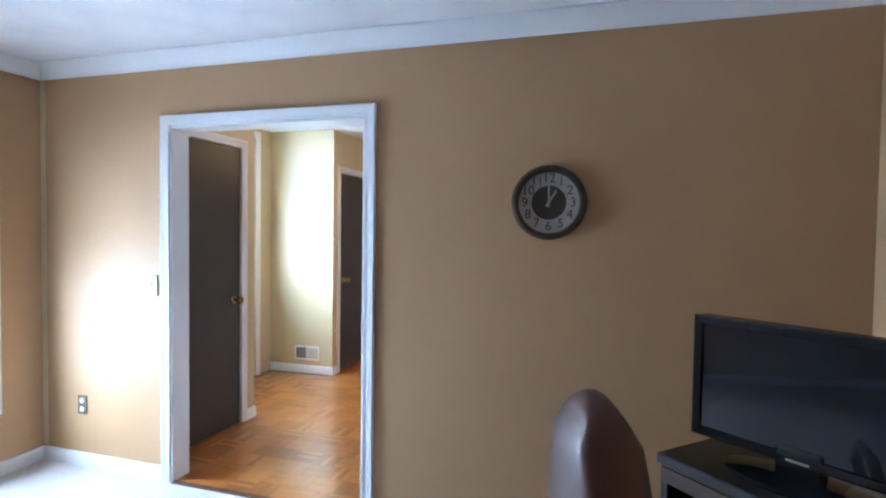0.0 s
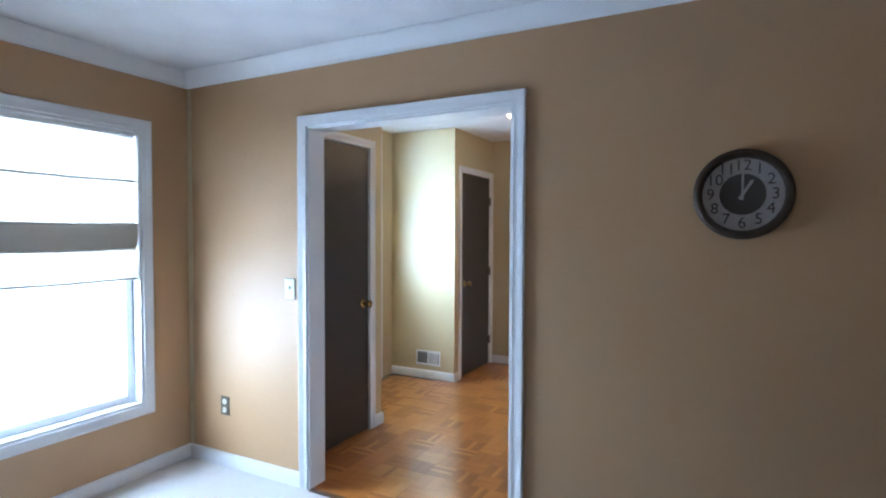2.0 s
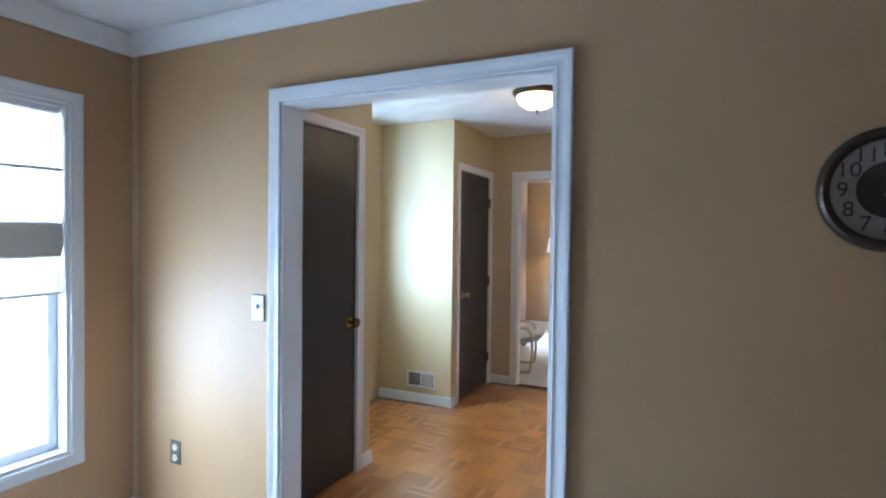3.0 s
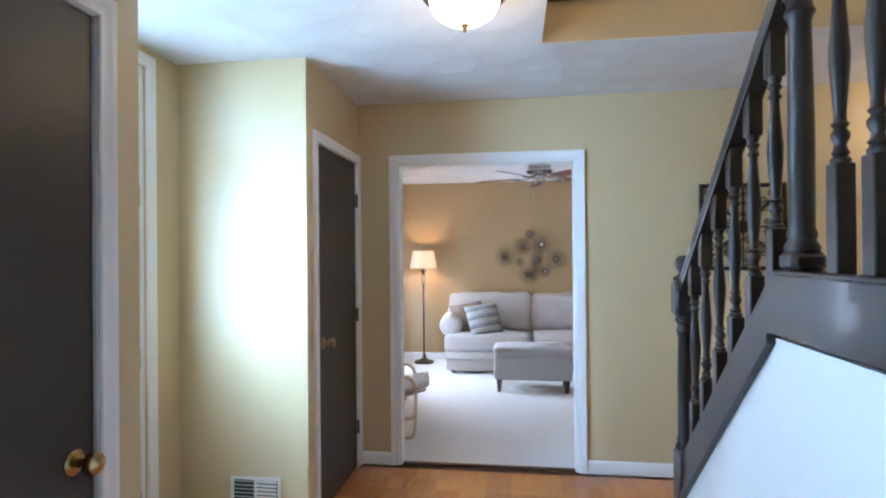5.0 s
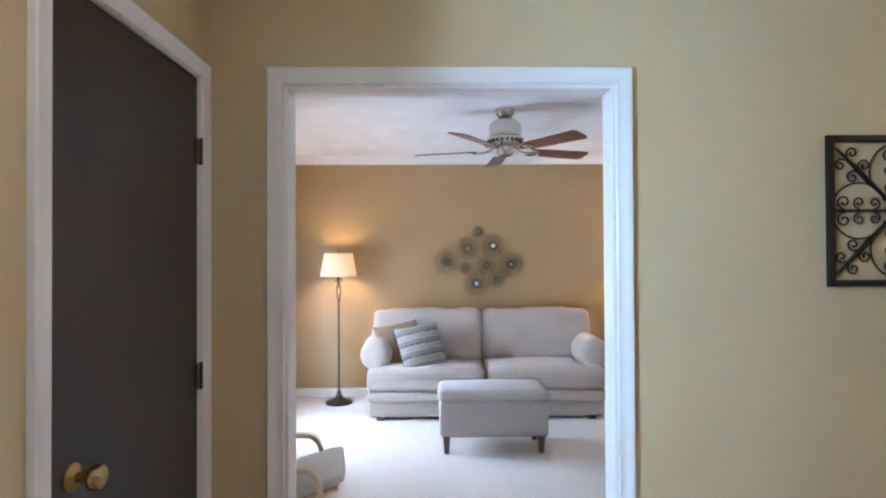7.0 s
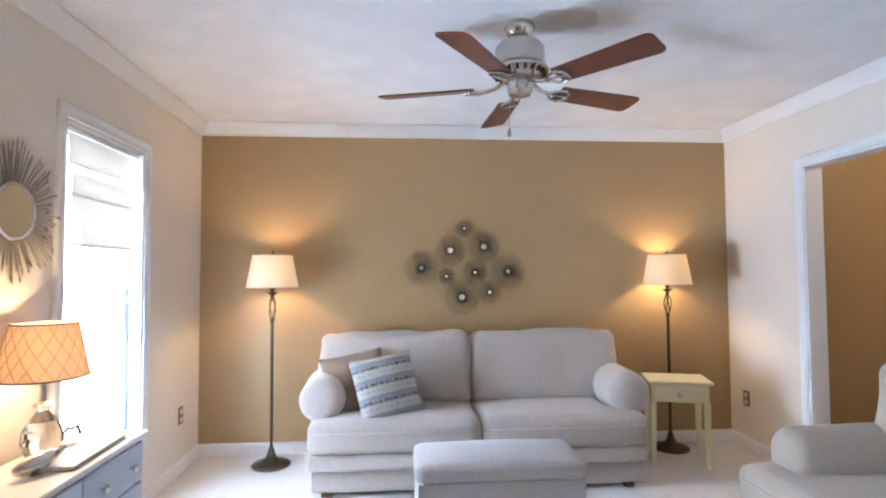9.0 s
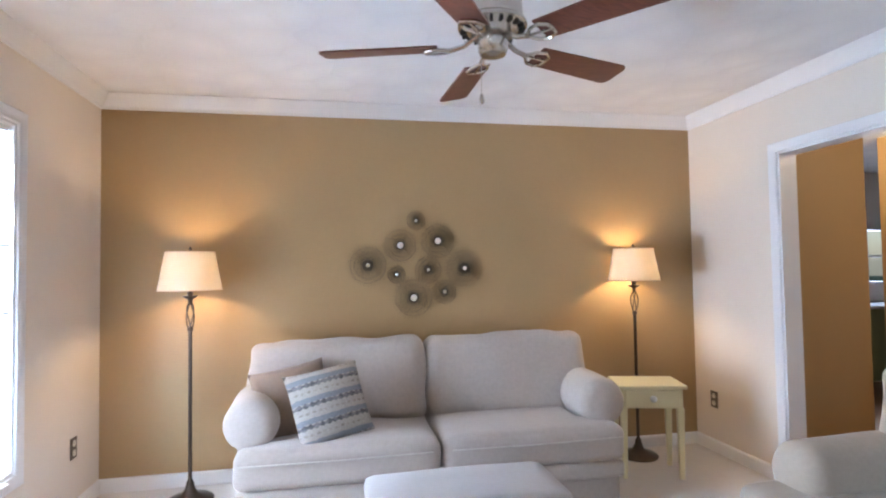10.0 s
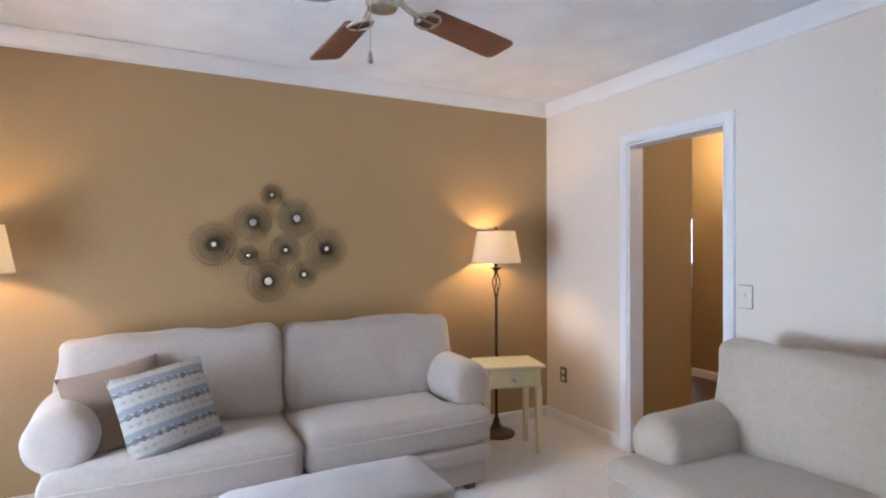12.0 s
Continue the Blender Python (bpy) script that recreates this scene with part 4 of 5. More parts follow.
part("neck", box((-0.06, -0.015, 0.015), (0.06, 0.03, 0.10), 0.006), M["black_gloss"], tv)
part("cabinet", box((-0.315, 0.0, 0.055), (0.315, 0.06, 0.438), 0.02, 3), M["black_gloss"], tv, "black plastic case", True)
ring = [(-0.312, -0.0, 0.055), (0.312, -0.0, 0.055), (0.312, -0.0, 0.438), (-0.312, -0.0, 0.438)]
part("bezel", sweep(bmesh.new(), [(0, 0), (0.0, 0.012), (0.006, 0.017), (0.026, 0.014), (0.03, 0.004), (0.03, 0.0)], ring, (0, -1, 0), True), M["black_gloss"], tv, "glossy black bezel", True)
part("screen", box((-0.286, -0.006, 0.083), (0.286, -0.001, 0.410)), M["screen"], tv, "dark reflecting screen")
part("badge", box((-0.03, -0.0175, 0.062), (0.03, -0.0155, 0.069)), M["chrome"], tv, "small silver badge")

# ---- leather office chair ----
chair = thing("office_chair", (0.350, -1.515, 0), "brown leather office chair with a curved back", "office chair", "", 114)
m = pose(0, -0.02, 0.47)
part("seat", soft((0.50, 0.50, 0.11), 0.05, (0, 0, 0.015), 10, m), M["leather"], chair, "padded leather seat", True)
bm = rbox(bmesh.new(), (0.285, 0.092, 0.68), 0.044, (0, 0.02, 0.02), 14, Matrix(), 0.004)
for v in bm.verts:
    f = (v.co.z + 0.33) / 0.66
    v.co.x *= 1 - 0.50 * max(0, f - 0.4) ** 2 / 0.36
    v.co.y += 0.02 * f * f - 0.45 * v.co.x * v.co.x
    v.co.z -= 1.3 * v.co.x * v.co.x * f
bmesh.ops.transform(bm, matrix=pose(0, 0.25, 0.86), verts=bm.verts)
part("backrest", bm, M["leather"], chair, "curved leather backrest", True)
bm = rbox(bmesh.new(), (0.25, 0.035, 0.50), 0.016, (0, 0.012, 0), 12, Matrix(), 0.003)
for v in bm.verts:
    f = (v.co.z + 0.25) / 0.5
    v.co.x *= 1 - 0.55 * max(0, f - 0.45) ** 2 / 0.3
    v.co.y -= 0.5 * v.co.x * v.co.x
    v.co.y -= 0.05 * max(0, f - 0.5) ** 2
bmesh.ops.transform(bm, matrix=pose(0, 0.368, 0.78), verts=bm.verts)
part("back_shell", bm, M["leather"], chair, "darker outer shell of the backrest", True)
for s in (-1, 1):
    pts = [(s * 0.25, 0.20, 0.50), (s * 0.29, 0.18, 0.62), (s * 0.295, 0.10, 0.70), (s * 0.295, -0.08, 0.71), (s * 0.29, -0.16, 0.66), (s * 0.26, -0.15, 0.50)]
    part("armrest", tube(bmesh.new(), pts, 0.02, 10), M["leg_wood"], chair, "dark bentwood armrest", True)
part("gas_lift", lathe(bmesh.new(), [(0.03, 0.10), (0.03, 0.28), (0.018, 0.29), (0.018, 0.42)], 16), M["black_metal"], chair, "", True)
for k in range(5):
    a = radians(72 * k)
    leg = part("leg", tube(bmesh.new(), [(0, 0, 0.115), (0.15 * math.cos(a), 0.15 * math.sin(a), 0.10), (0.30 * math.cos(a), 0.30 * math.sin(a), 0.065)], [0.03, 0.024, 0.018], 10), M["leg_wood"], chair, "", True)
    part("caster", lathe(bmesh.new(), [(0, -0.02), (0.025, -0.02), (0.0275, 0), (0.025, 0.02), (0, 0.02)], 14, m=Matrix.Translation((0.30 * math.cos(a), 0.30 * math.sin(a), 0.0275)) @ pose(0, 0, 0, 90, 0, math.degrees(a))), M["black_gloss"], leg, "", True)

# ---- foyer: ceiling lamp and iron panel ----
dome = thing("ceiling_light", (-1.615, 1.76, H), "flush ceiling light, frosted glass dome, switched on", "ceiling light")
part("pan", lathe(bmesh.new(), [(0.0, 0), (0.165, 0), (0.168, -0.012), (0.155, -0.028), (0.140, -0.034), (0.0, -0.03)], 36), M["bronze"], dome, "bronze ceiling pan", True)
part("glass_bowl", lathe(bmesh.new(), [(0.138, -0.032), (0.135, -0.05), (0.115, -0.085), (0.075, -0.112), (0.03, -0.124), (0.0, -0.126)], 36), M["dome"], dome, "glowing frosted bowl", True)
part("finial", lathe(bmesh.new(), [(0.014, -0.124), (0.016, -0.130), (0.008, -0.136), (0.010, -0.146), (0.004, -0.154), (0, -0.156)], 14), M["bronze"], dome, "", True)
bulb("foyer_lamp", (-1.615, 1.76, H - 0.26), 5, 0.12)
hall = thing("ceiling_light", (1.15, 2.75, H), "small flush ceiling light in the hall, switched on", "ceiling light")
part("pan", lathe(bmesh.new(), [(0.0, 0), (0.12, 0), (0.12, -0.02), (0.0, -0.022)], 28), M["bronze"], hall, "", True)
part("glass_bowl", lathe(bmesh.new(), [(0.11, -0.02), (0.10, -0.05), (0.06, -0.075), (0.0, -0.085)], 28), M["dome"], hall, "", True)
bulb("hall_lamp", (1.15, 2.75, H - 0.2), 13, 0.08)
uph = thing("ceiling_light", (-0.3, 0.9, 4.9), "flush ceiling light above the stairwell, switched on", "ceiling light")
part("pan", lathe(bmesh.new(), [(0.0, 0), (0.14, 0), (0.14, -0.02), (0.0, -0.022)], 28), M["bronze"], uph, "", True)
part("glass_bowl", lathe(bmesh.new(), [(0.13, -0.02), (0.12, -0.06), (0.07, -0.09), (0.0, -0.1)], 28), M["dome"], uph, "", True)
bulb("stair_lamp", (-0.3, 0.9, 4.65), 30, 0.1)

# Basket shape guessed for a dark object; white rim paints its lit top edge.
guess_obj = thing("waste_basket", (-0.995, 0.27, 0), "dark object by the office opening, guessed as a basket, lit edge painted as a rim", "basket")
bm = lathe(bmesh.new(), [(0.0, 0.0), (0.085, 0.0), (0.088, 0.01), (0.118, 0.53), (0.112, 0.53), (0.083, 0.012), (0.0, 0.012)], 28)
part("body", bm, M["black_wood"], guess_obj, "", True)
part("rim", tube(bmesh.new(), [(0.117 * math.cos(a), 0.117 * math.sin(a), 0.533) for a in [2 * math.pi * i / 32 for i in range(32)]], 0.008, 8, True), M["trim"], guess_obj, "white rim painted for the lit top edge", True)

art = thing("iron_wall_panel", (-0.03, YB, 1.574), "square wrought-iron wall panel of scrolls round a rosette", "wall art")
S = 0.27
part("frame", sweep(bmesh.new(), [(0, -0.002), (0, 0.016), (0.006, 0.02), (0.018, 0.02), (0.024, 0.016), (0.024, -0.002)], [(-0.255, 0, -S), (0.255, 0, -S), (0.255, 0, S), (-0.255, 0, S)], (0, -1, 0), True), M["black_metal"], art, "dark square frame", True)


def spiral(cx, cz, r, a0, turns, hand, n=16):
    return [(cx + r * (1 - 0.75 * i / n) * math.cos(a0 + hand * 2 * math.pi * turns * i / n), -0.009, cz + r * (1 - 0.75 * i / n) * math.sin(a0 + hand * 2 * math.pi * turns * i / n)) for i in range(n + 1)]


for q in range(4):
    m = pose(0, 0, 0, 0, 90 * q, 0)
    bm = tube(bmesh.new(), [(0, -0.011, 0.03), (0, -0.011, 0.235)], 0.006, 6)
    bmesh.ops.transform(bm, matrix=m, verts=bm.verts)
    part("bar", bm, M["black_metal"], art)
    bm = tube(bmesh.new(), [(0.02, -0.012, 0.02), (0.11, -0.012, 0.11), (0.225, -0.012, 0.225)], [0.004, 0.010, 0.004], 6)
    bmesh.ops.transform(bm, matrix=m, verts=bm.verts)
    part("bar", bm, M["black_metal"], art)
    loop = [(0.1 * math.cos(radians(250 - 320 * i / 28)), -0.008, 0.14 + 0.1 * math.sin(radians(250 - 320 * i / 28))) for i in range(29)]
    bm = tube(bmesh.new(), loop, 0.0035, 6)
    bmesh.ops.transform(bm, matrix=m, verts=bm.verts)
    part("hoop", bm, M["black_metal"], art)
    for sx in (-1, 1):
        for cx, cz, r, a0 in ((0.032, 0.195, 0.026, math.pi), (0.03, 0.14, 0.022, math.pi), (0.028, 0.085, 0.022, math.pi)):
            bm = tube(bmesh.new(), [(sx * x, y, z) for x, y, z in spiral(cx, cz, r, a0, 1.25, -1 if cz > 0.1 else 1)], 0.0035, 5)
            bmesh.ops.transform(bm, matrix=m, verts=bm.verts)
            part("scroll", bm, M["black_metal"], art)
        mm = m @ pose(0, 0, 0, 0, 45, 0)
        for cz, r in ((0.20, 0.024), (0.262, 0.022)):
            bm = tube(bmesh.new(), [(sx * x, y, z) for x, y, z in spiral(0.03, cz, r, math.pi, 1.25, -1)], 0.0035, 5)
            bmesh.ops.transform(bm, matrix=mm, verts=bm.verts)
            part("scroll", bm, M["black_metal"], art)
part("rosette", lathe(bmesh.new(), [(0.0, 0.0), (0.04, 0.0), (0.042, 0.014), (0.03, 0.026), (0.016, 0.030), (0, 0.031)], 16, m=back), M["black_metal"], art, "", True)

# ---- living room: floor lamps ----
def floor_lamp(at, label):
    lamp = thing("floor_lamp", at, label, "floor lamp", "pair of floor lamps")
    part("base", lathe(bmesh.new(), [(0, 0), (0.128, 0), (0.132, 0.010), (0.118, 0.022), (0.075, 0.034), (0.042, 0.050), (0.026, 0.080), (0.020, 0.11), (0.014, 0.125)], 32), M["bronze"], lamp, "round stepped base", True)
    part("pole", lathe(bmesh.new(), [(0.011, 0.12), (0.011, 0.98), (0.016, 0.985), (0.016, 1.0), (0.010, 1.01)], 14), M["bronze"], lamp, "", True)
    for k in range(4):
        a0 = radians(90 * k)
        pts = []
        for i in range(13):
            f = i / 12
            r = 0.006 + 0.022 * math.sin(math.pi * f) ** 0.8 * (0.5 + 0.7 * f)
            a = a0 + f * 1.6
            pts.append((r * math.cos(a), r * math.sin(a), 0.98 + 0.17 * f))
        part("cage_wire", tube(bmesh.new(), pts, 0.0042, 6), M["bronze"], lamp, "twisted bronze wire", True)
    part("cup", lathe(bmesh.new(), [(0.008, 1.14), (0.014, 1.155), (0.012, 1.165), (0.040, 1.185), (0.042, 1.190), (0.012, 1.190), (0.016, 1.20), (0.016, 1.25), (0.0, 1.25)], 20), M["bronze"], lamp, "", True)
    bm = lathe(bmesh.new(), [(0.176, 1.221), (0.135, 1.447)], 48)
    bmesh.ops.delete(bm, geom=[f for f in bm.faces if len(f.verts) > 8], context="FACES_ONLY")
    bmesh.ops.solidify(bm, geom=bm.faces, thickness=0.002)
    part("shade", bm, M["shade"], lamp, "glowing cream drum shade", True)
    for r, z in ((0.1765, 1.223), (0.1355, 1.445)):
        part("shade_trim", tube(bmesh.new(), [(r * math.cos(a), r * math.sin(a), z) for a in [2 * math.pi * i / 48 for i in range(48)]], 0.0025, 6, True), M["shade_tan"], lamp, "", True)
    part("finial", lathe(bmesh.new(), [(0.003, 1.25), (0.003, 1.45), (0.009, 1.455), (0.009, 1.465), (0.004, 1.475), (0, 1.478)], 10), M["bronze"], lamp, "", True)
    for k in range(3):
        a = radians(120 * k + 20)
        part("spider", tube(bmesh.new(), [(0, 0, 1.438), (0.134 * math.cos(a), 0.134 * math.sin(a), 1.444)], 0.0018, 5), M["bronze"], lamp)
    bulb("lamp_bulb", (at[0], at[1], 1.335), 15, 0.035)
    return lamp


floor_lamp((-2.62, 6.61, 0), "bronze floor lamp with a lit cream shade beside the sofa")
floor_lamp((0.278, 6.70, 0), "bronze floor lamp with a lit cream shade behind the side table")

# ---- sofas ----
def sofa(name, at, rz, width, depth, seats, mat, label, arm_y=0.15, arm_z=0.542, arm_r=0.135, flare=0.0):
    """Rolled arms, T-shaped seat cushions, loose back cushions. Front is at y = 0, back at y = depth."""
    s = thing(name, at, label, "sofa", "", rz)
    hw = width / 2
    aw = 0.25
    part("base", soft((width - 0.05, depth - 0.10, 0.215), 0.03, (0, 0.004, 0), 8, pose(0, depth / 2 + 0.01, 0.1325)), mat, s, "upholstered base", True)
    part("front_band", soft((width - 0.045, 0.06, 0.095), 0.024, (0, 0.006, 0), 8, pose(0, 0.045, 0.215)), mat, s, "", True)
    for sx in (-1, 1):
        for sy in (0.09, depth - 0.09):
            part("foot", box((sx * (hw - 0.12) - 0.03, sy - 0.01, 0), (sx * (hw - 0.12) + 0.03, sy + 0.05, 0.05), 0.004), M["leg_wood"], s, "dark block foot")
    part("back_frame", soft((width - 0.2, 0.24, 0.62), 0.07, (0, 0.01, 0.01), 10, pose(0, depth - 0.13, 0.49, -6)), mat, s, "", True)
    for sx in (-1, 1):
        bm = bmesh.new()
        ax = sx * (hw - arm_r + flare)
        prof = arc(ax, arm_z, arm_r, -62, 242, 26)
        n = 12
        y1 = depth - 0.16
        stations = [(arm_y - 0.040, 0.45), (arm_y - 0.036, 0.66), (arm_y - 0.024, 0.84), (arm_y - 0.004, 0.95), (arm_y + 0.022, 1.0)]
        stations += [(arm_y + 0.03 + (y1 - arm_y - 0.03) * i / n, 1.0 + 0.04 * math.sin(math.pi * i / n)) for i in range(n + 1)]
        rows = []
        for y, e in stations:
            ring = [(ax + (x - ax) * e, arm_z + (z - arm_z) * e) for x, z in prof]
            low = [(ax + (x - ax) * (0.9 if e > 0.9 else e), 0.24) for x, z in (prof[-1], prof[0])]
            rows.append([bm.verts.new(Vector((x, y, z)) + 0.006 * noise.noise_vector(Vector((x * 6, y * 5, z * 6)))) for x, z in ring + low])
        m_ = len(rows[0])
        for a, b in zip(rows, rows[1:]):
            for j in range(m_):
                k = (j + 1) % m_
                bm.faces.new([a[j], a[k], b[k], b[j]])
        bm.faces.new(rows[0][::-1])
        bm.faces.new(rows[-1])
        part("arm", bm, mat, s, "rolled arm", True)
    inner = width - 2 * aw
    cw = inner / seats
    for k in range(seats):
        cx = -inner / 2 + cw * (k + 0.5)
        left = k == 0
        right = k == seats - 1
        x0 = cx - cw / 2
        x1 = cx + cw / 2
        o0 = -hw + 0.012 if left else x0 + 0.004
        o1 = hw - 0.012 if right else x1 - 0.004
        bm = soft((o1 - o0, depth - 0.26, 0.195), 0.052, (0.004, 0.012, 0.022), 26, pose((o0 + o1) / 2, (depth - 0.26) / 2 + 0.01, 0.355), 0.008, 3.1 * k)
        for v in bm.verts:
            f = min(1, max(0, (v.co.y - arm_y - 0.02) / 0.06))
            lim = inner / 2 + 0.03
            if abs(v.co.x) > lim:
                v.co.x += (math.copysign(lim, v.co.x) - v.co.x) * f
        part("seat_cushion", bm, mat, s, "plump seat cushion", True)
        over = 0.19 + flare
        bw = cw + over * (left + right)
        bcx = cx + over / 2 * (right - left)
        part("back_cushion", soft((bw - 0.006, 0.25, 0.50), 0.075, (0.006, 0.034, 0.006), 26, pose(bcx, depth - 0.29, 0.655, -12), 0.028, 7.7 * k + 1), mat, s, "plump loose back cushion", True)
    for k in range(seats):
        a = -hw + 0.045 if k == 0 else -inner / 2 + cw * k + 0.05
        b = hw - 0.045 if k == seats - 1 else -inner / 2 + cw * (k + 1) - 0.05
        part("piping", tube(bmesh.new(), [(a, 0.004, 0.392), ((a + b) / 2, -0.008, 0.392), (b, 0.004, 0.392)], 0.005, 6), M["piping"], s, "stitched piping", True)
    return s


SOFA_Y = 5.945
sofa("sofa", (-1.247, SOFA_Y, 0), 0, 2.075, 0.89, 2, M["sofa"], "oatmeal two-seat sofa with rolled arms against the accent wall", arm_z=0.55, arm_r=0.136, flare=0.058)
sofa("loveseat", (-0.21, 4.40, 0), -90, 1.54, 1.02, 1, M["sofa_tan"], "beige upholstered loveseat with rolled arms, back to the wall", 0.2, 0.505, 0.125)


def pillow(name, at, rot, size, thick, material, label):
    p = tagged(new(name, None), label, "pillow")
    p.matrix_world = pose(*at, *rot)
    bm = bmesh.new()
    n = 18
    for side in (-1, 1):
        grid = []
        for i in range(n + 1):
            row = []
            for j in range(n + 1):
                u, v = 2 * i / n - 1, 2 * j / n - 1
                h = ((1 - u ** 2) * (1 - v ** 2)) ** 0.42 * thick / 2
                pin = 1 - 0.055 * (1 - abs(v) ** 3) * abs(u) ** 4 - 0.0
                pin2 = 1 - 0.055 * (1 - abs(u) ** 3) * abs(v) ** 4
                row.append(bm.verts.new((u * size / 2 * pin, side * h + 0.004 * noise.noise(Vector((u * 3, v * 3, side * 5))), v * size / 2 * pin2)))
            grid.append(row)
        for i in range(n):
            for j in range(n):
                bm.faces.new([grid[i][j], grid[i + 1][j], grid[i + 1][j + 1], grid[i][j + 1]])
    bmesh.ops.remove_doubles(bm, verts=bm.verts, dist=0.003)
    part("cover", bm, material, p, "", True)
    return p


pillow("throw_pillow", (-2.01, 6.28, 0.612), (-24, -9, 14), 0.41, 0.16, M["pillow_tan"], "plain taupe throw pillow leaning in the sofa corner")
pillow("throw_pillow", (-1.815, 6.16, 0.612), (-24, -8, 20), 0.41, 0.17, M["ikat"], "blue and ivory striped throw pillow on the sofa")

# ---- ottoman ----
ott = thing("ottoman", (-1.268, 5.385, 0), "pale grey upholstered ottoman with buttoned top and dark legs", "ottoman")
part("body", soft((0.780, 0.365, 0.255), 0.02, (0.004, 0.004, 0), 8, pose(0, 0, 0.25)), M["ottoman"], ott, "", True)
bm = soft((0.792, 0.38, 0.080), 0.03, (0.003, 0.003, 0.018), 16, pose(0, 0, 0.412), 0.003)
for v in bm.verts:
    for bxx in (-0.12, 0.12):
        d2 = (v.co.x - bxx) ** 2 + v.co.y ** 2
        if v.co.z > 0.42:
            v.co.z -= 0.016 * math.exp(-d2 / 0.0022)
part("lid", bm, M["ottoman"], ott, "padded buttoned lid", True)
for bxx in (-0.12, 0.12):
    part("button", lathe(bmesh.new(), [(0.016, 0.444), (0.014, 0.451), (0, 0.454)], 12, (bxx, 0, 0)), M["ottoman"], ott, "", True)
for sx in (-1, 1):
    for sy in (-1, 1):
        bm = bmesh.new()
        lathe(bm, [(0.024, 0), (0.036, 0.125)], 4, (sx * 0.34, sy * 0.14, 0), m=Matrix.Translation((sx * 0.34, sy * 0.14, 0)) @ pose(0, 0, 0, 0, 0, 45))
        part("leg", bm, M["leg_wood"], ott, "dark tapered leg")
for i in range(34):
    part("nail_head", lathe(bmesh.new(), [(0.006, 0), (0.004, 0.003), (0, 0.004)], 6, m=Matrix.Translation((-0.365 + 0.73 * i / 33, -0.184, 0.132)) @ pose(0, 0, 0, 90)), M["bronze"], ott)

# ---- side table ----
tab = thing("side_table", (0.185, 6.43, 0), "pale yellow painted side table with one drawer", "side table", "", -16)
part("top", box((-0.208, -0.16, 0.557), (0.208, 0.16, 0.579), 0.005, 2), M["table_paint"], tab)
part("apron", box((-0.185, -0.135, 0.435), (0.185, 0.14, 0.557), 0.002), M["table_paint"], tab)
dr = part("drawer", box((-0.165, -0.146, 0.445), (0.165, -0.134, 0.549), 0.003), M["table_paint"], tab, "drawer front")
part("pull", lathe(bmesh.new(), [(0.006, 0), (0.006, 0.010), (0.020, 0.014), (0.022, 0.022), (0.014, 0.028), (0, 0.029)], 16, m=Matrix.Translation((0.0, -0.146, 0.50)) @ back), M["glass_knob"], dr, "clear glass knob", True)
for sx in (-1, 1):
    for sy in (-1, 1):
        bm = bmesh.new()
        lathe(bm, [(0.018, 0), (0.028, 0.435)], 4, m=Matrix.Translation((sx * 0.172, sy * 0.12, 0)) @ pose(0, 0, 0, 0, 0, 45))
        part("leg", bm, M["table_paint"], tab, "slim tapered leg")

# ---- wire medallions above the sofa ----
for x, z, r, r0 in ((-1.246, 1.653, 0.072, 0.009), (-1.354, 1.486, 0.124, 0.018), (-1.096, 1.515, 0.132, 0.018), (-1.572, 1.355, 0.142, 0.011), (-1.381, 1.290, 0.068, 0.008), (-1.166, 1.319, 0.104, 0.009), (-0.911, 1.326, 0.144, 0.012), (-1.266, 1.132, 0.146, 0.019), (-1.055, 1.168, 0.092, 0.011)):
    med = thing("wire_medallion", (x, YC, z), "round wire medallion with a small mirrored centre on the accent wall", "wall art", "medallions above the sofa")
    lift = 0.02 + 0.012 * ((x * 37) % 1)
    bm = bmesh.new()
    nr = int(26 + r * 320)
    for k in range(nr):
        a = 2 * math.pi * k / nr
        rr = r * (1.0 if k % 2 else 0.86)
        c, s = math.cos(a), math.sin(a)
        tube(bm, [(r0 * c, -lift, r0 * s), (rr * c, -lift + 0.008 - 0.01 * (k % 2), rr * s)], 0.0013, 3)
    for f in (0.35, 0.62, 0.84):
        tube(bm, [(r * f * math.cos(a), -lift - 0.001, r * f * math.sin(a)) for a in [2 * math.pi * i / 40 for i in range(40)]], 0.0013, 4, True)
    part("wire_spray", bm, M["antique"], med, "fine bronze wires")
    part("disc", lathe(bmesh.new(), [(0, 0), (r * 0.27, lift - 0.004), (r * 0.25, lift), (0, lift + 0.001)], 24, m=back), M["antique"], med, "", True)
    part("mirror", lathe(bmesh.new(), [(r0 * 1.25, lift), (r0 * 1.2, lift + 0.006), (r0, lift + 0.007), (0, lift + 0.007)], 20, m=back), M["mirror"], med, "small round mirror")

# ---- ceiling fan ----
fan = thing("ceiling_fan", (-1.19, 5.12, H), "brushed nickel ceiling fan with five mahogany blades, at rest", "ceiling fan")
part("canopy", lathe(bmesh.new(), [(0, 0), (0.068, 0), (0.070, -0.012), (0.060, -0.040), (0.045, -0.055), (0.0, -0.056)], 30), M["chrome"], fan, "nickel ceiling canopy", True)
part("motor_housing", lathe(bmesh.new(), [(0.03, -0.05), (0.085, -0.082), (0.110, -0.11), (0.114, -0.172), (0.110, -0.192), (0.128, -0.206), (0.130, -0.218), (0.10, -0.233), (0.075, -0.253), (0.0, -0.253)], 36), M["chrome"], fan, "round nickel motor housing", True)
